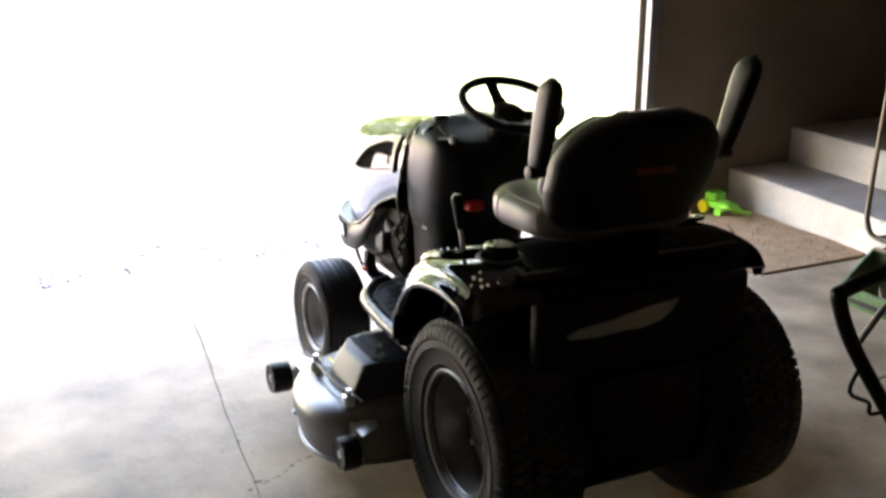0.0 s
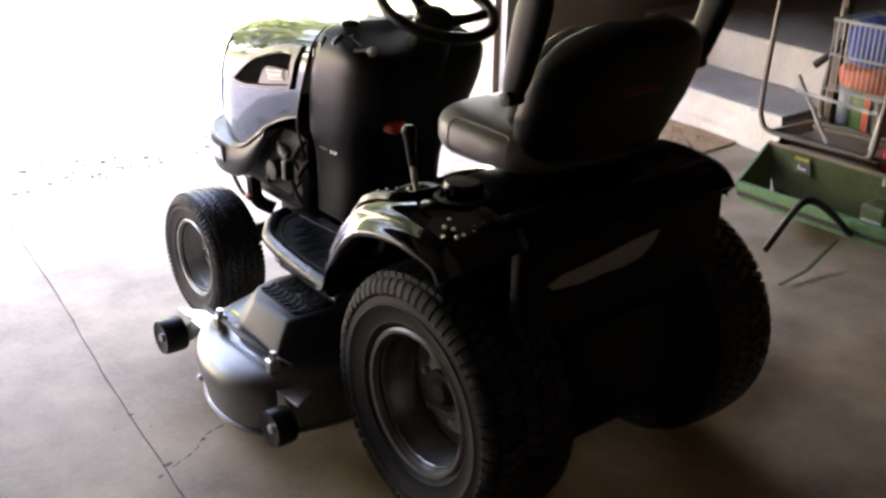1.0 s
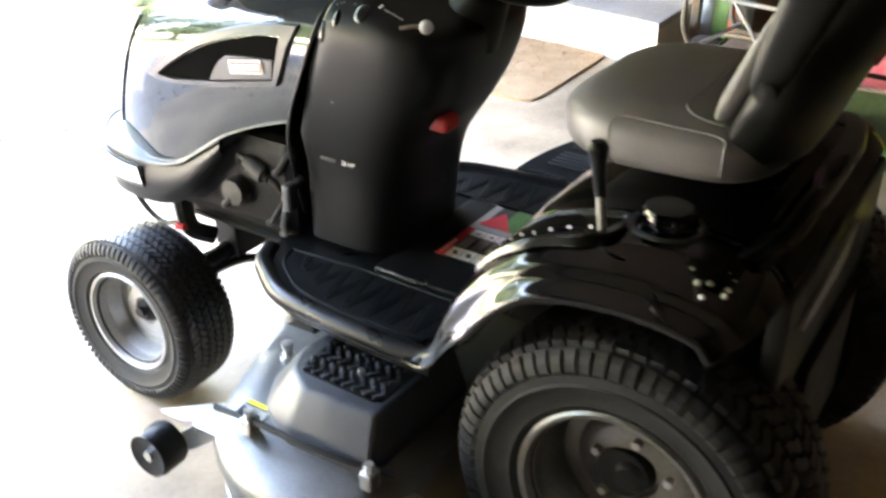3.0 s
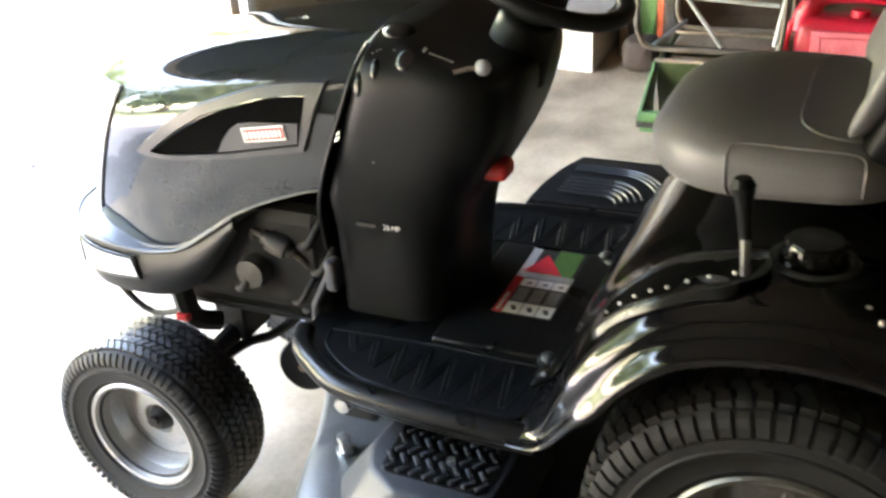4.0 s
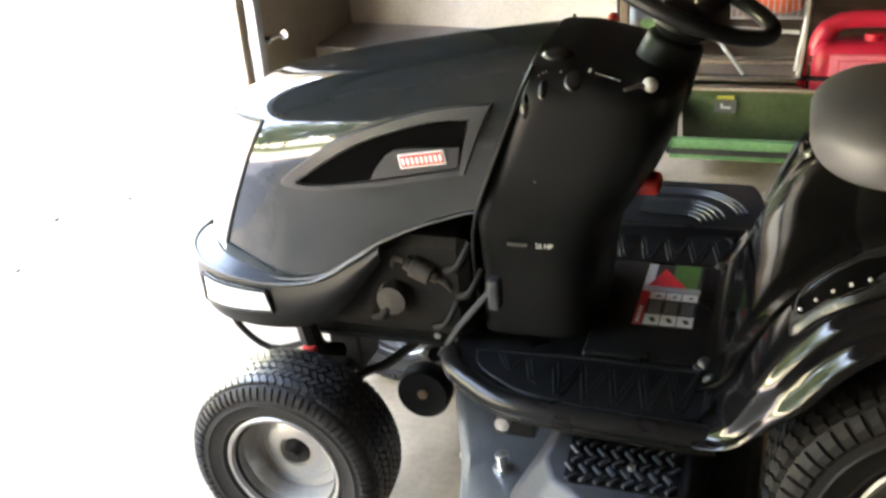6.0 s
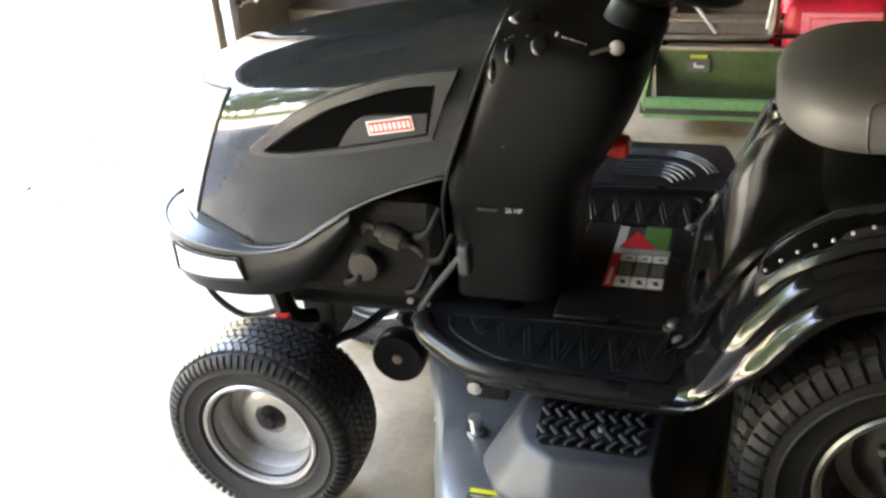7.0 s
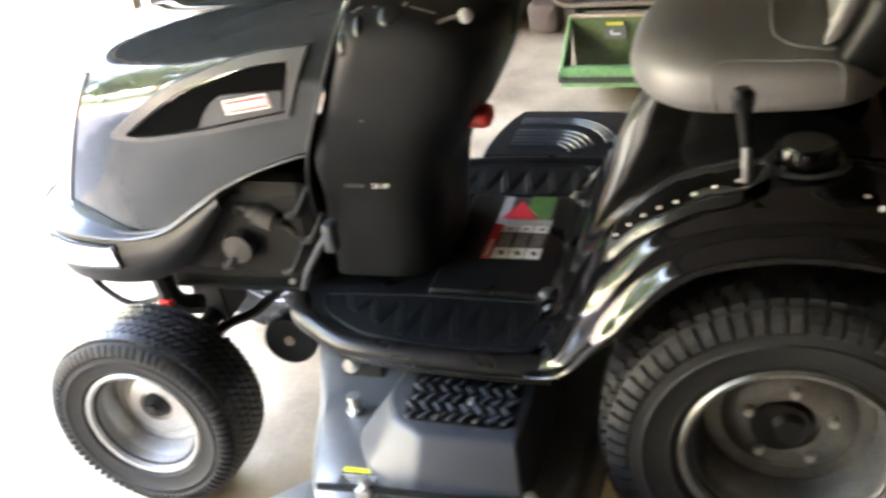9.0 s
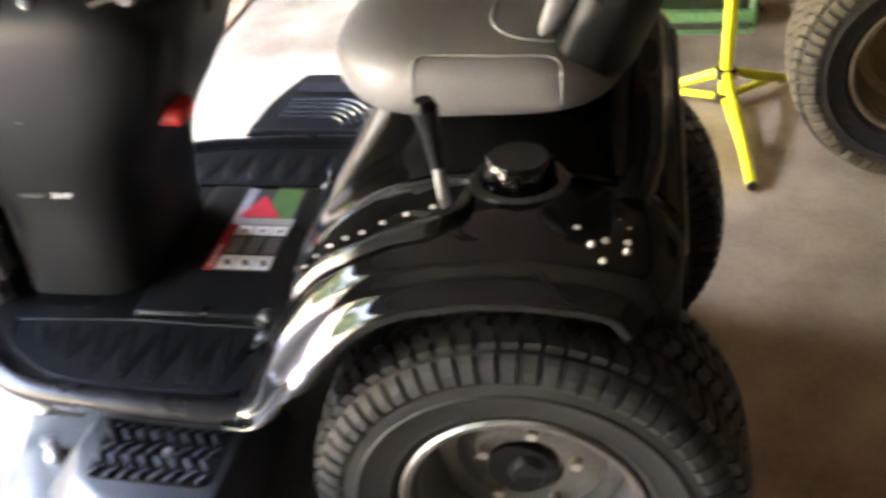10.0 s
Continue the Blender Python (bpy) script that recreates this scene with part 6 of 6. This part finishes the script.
bm = bmesh.new()
sheet(bm, lambda u, v: (0.50 + 0.372 * u, (0.665 - 0.055 * u ** 2) * (1 - v) + (0.315 + 0.06 * u ** 3) * v, chute(0.50 + 0.372 * u, 0)), 26, 12)
thicken(bm, 0.005)
ch = part("discharge_chute", bm, PLASTIC, deck, "black plastic discharge chute", smooth=True, angle=50)
for r in (0.075, 0.097, 0.119, 0.141, 0.163, 0.215, 0.232, 0.249):
    pts = [(0.50 + r, 0.610 - 0.018 * j, 0) for j in range(7)]
    cy = 0.502
    pts += [(0.50 + r - (1 - math.cos(a)) * r * 0.9, cy - math.sin(a) * r * 0.62, 0) for a in [0.2 * j for j in range(1, 7)]]
    bm = bmesh.new()
    tube(bm, [(x, y, chute(x, y) + 0.006) for x, y, _ in pts], 0.0035, 6)
    part("chute_rib", bm, SATIN, ch, smooth=True)
bm = bmesh.new()
tube(bm, [(0.505, 0.655, 0.355), (0.505, 0.32, 0.355)], 0.007, 8)
for y in (0.64, 0.34):
    box(bm, (0.495, y - 0.01, 0.225), (0.512, y + 0.01, 0.36), 0.002)
part("chute_hinge", bm, FRAME, deck)
bm = bmesh.new()
box(bm, (-0.502, 0.622, 0.2385), (-0.462, 0.688, 0.2395))
dl = part("deck_label", bm, INK, deck, "yellow and black safety label")
bm = bmesh.new()
box(bm, (-0.472, 0.623, 0.2395), (-0.462, 0.687, 0.2400))
part("label_band", bm, YELLOW, dl)
bm = bmesh.new()
for k in range(4):
    box(bm, (-0.480 - 0.0055 * k, 0.626, 0.2395), (-0.4788 - 0.0055 * k, 0.684 - 0.006 * k, 0.2400))
part("label_lines", bm, WHITE, dl)

# an older wheel standing further back
old = thing("spare_wheel", (0.99, -0.785, 0.0), "dusty brown tractor wheel with a cream rim on the floor", "wheel")
wheel_parts(old, (0, 0, 0.29), 0.29, 0.24, 0.16, 64, -1, 5, True, OLDTYRE, OLDWALL, OLDRIM, False)
back = copy_thing(old, pose(1.66, -0.83, 0.0))
tagged(back, "dusty brown tractor wheel standing further back on the floor")
for o in (old, back):
    tagged(o, group="old tractor wheels")
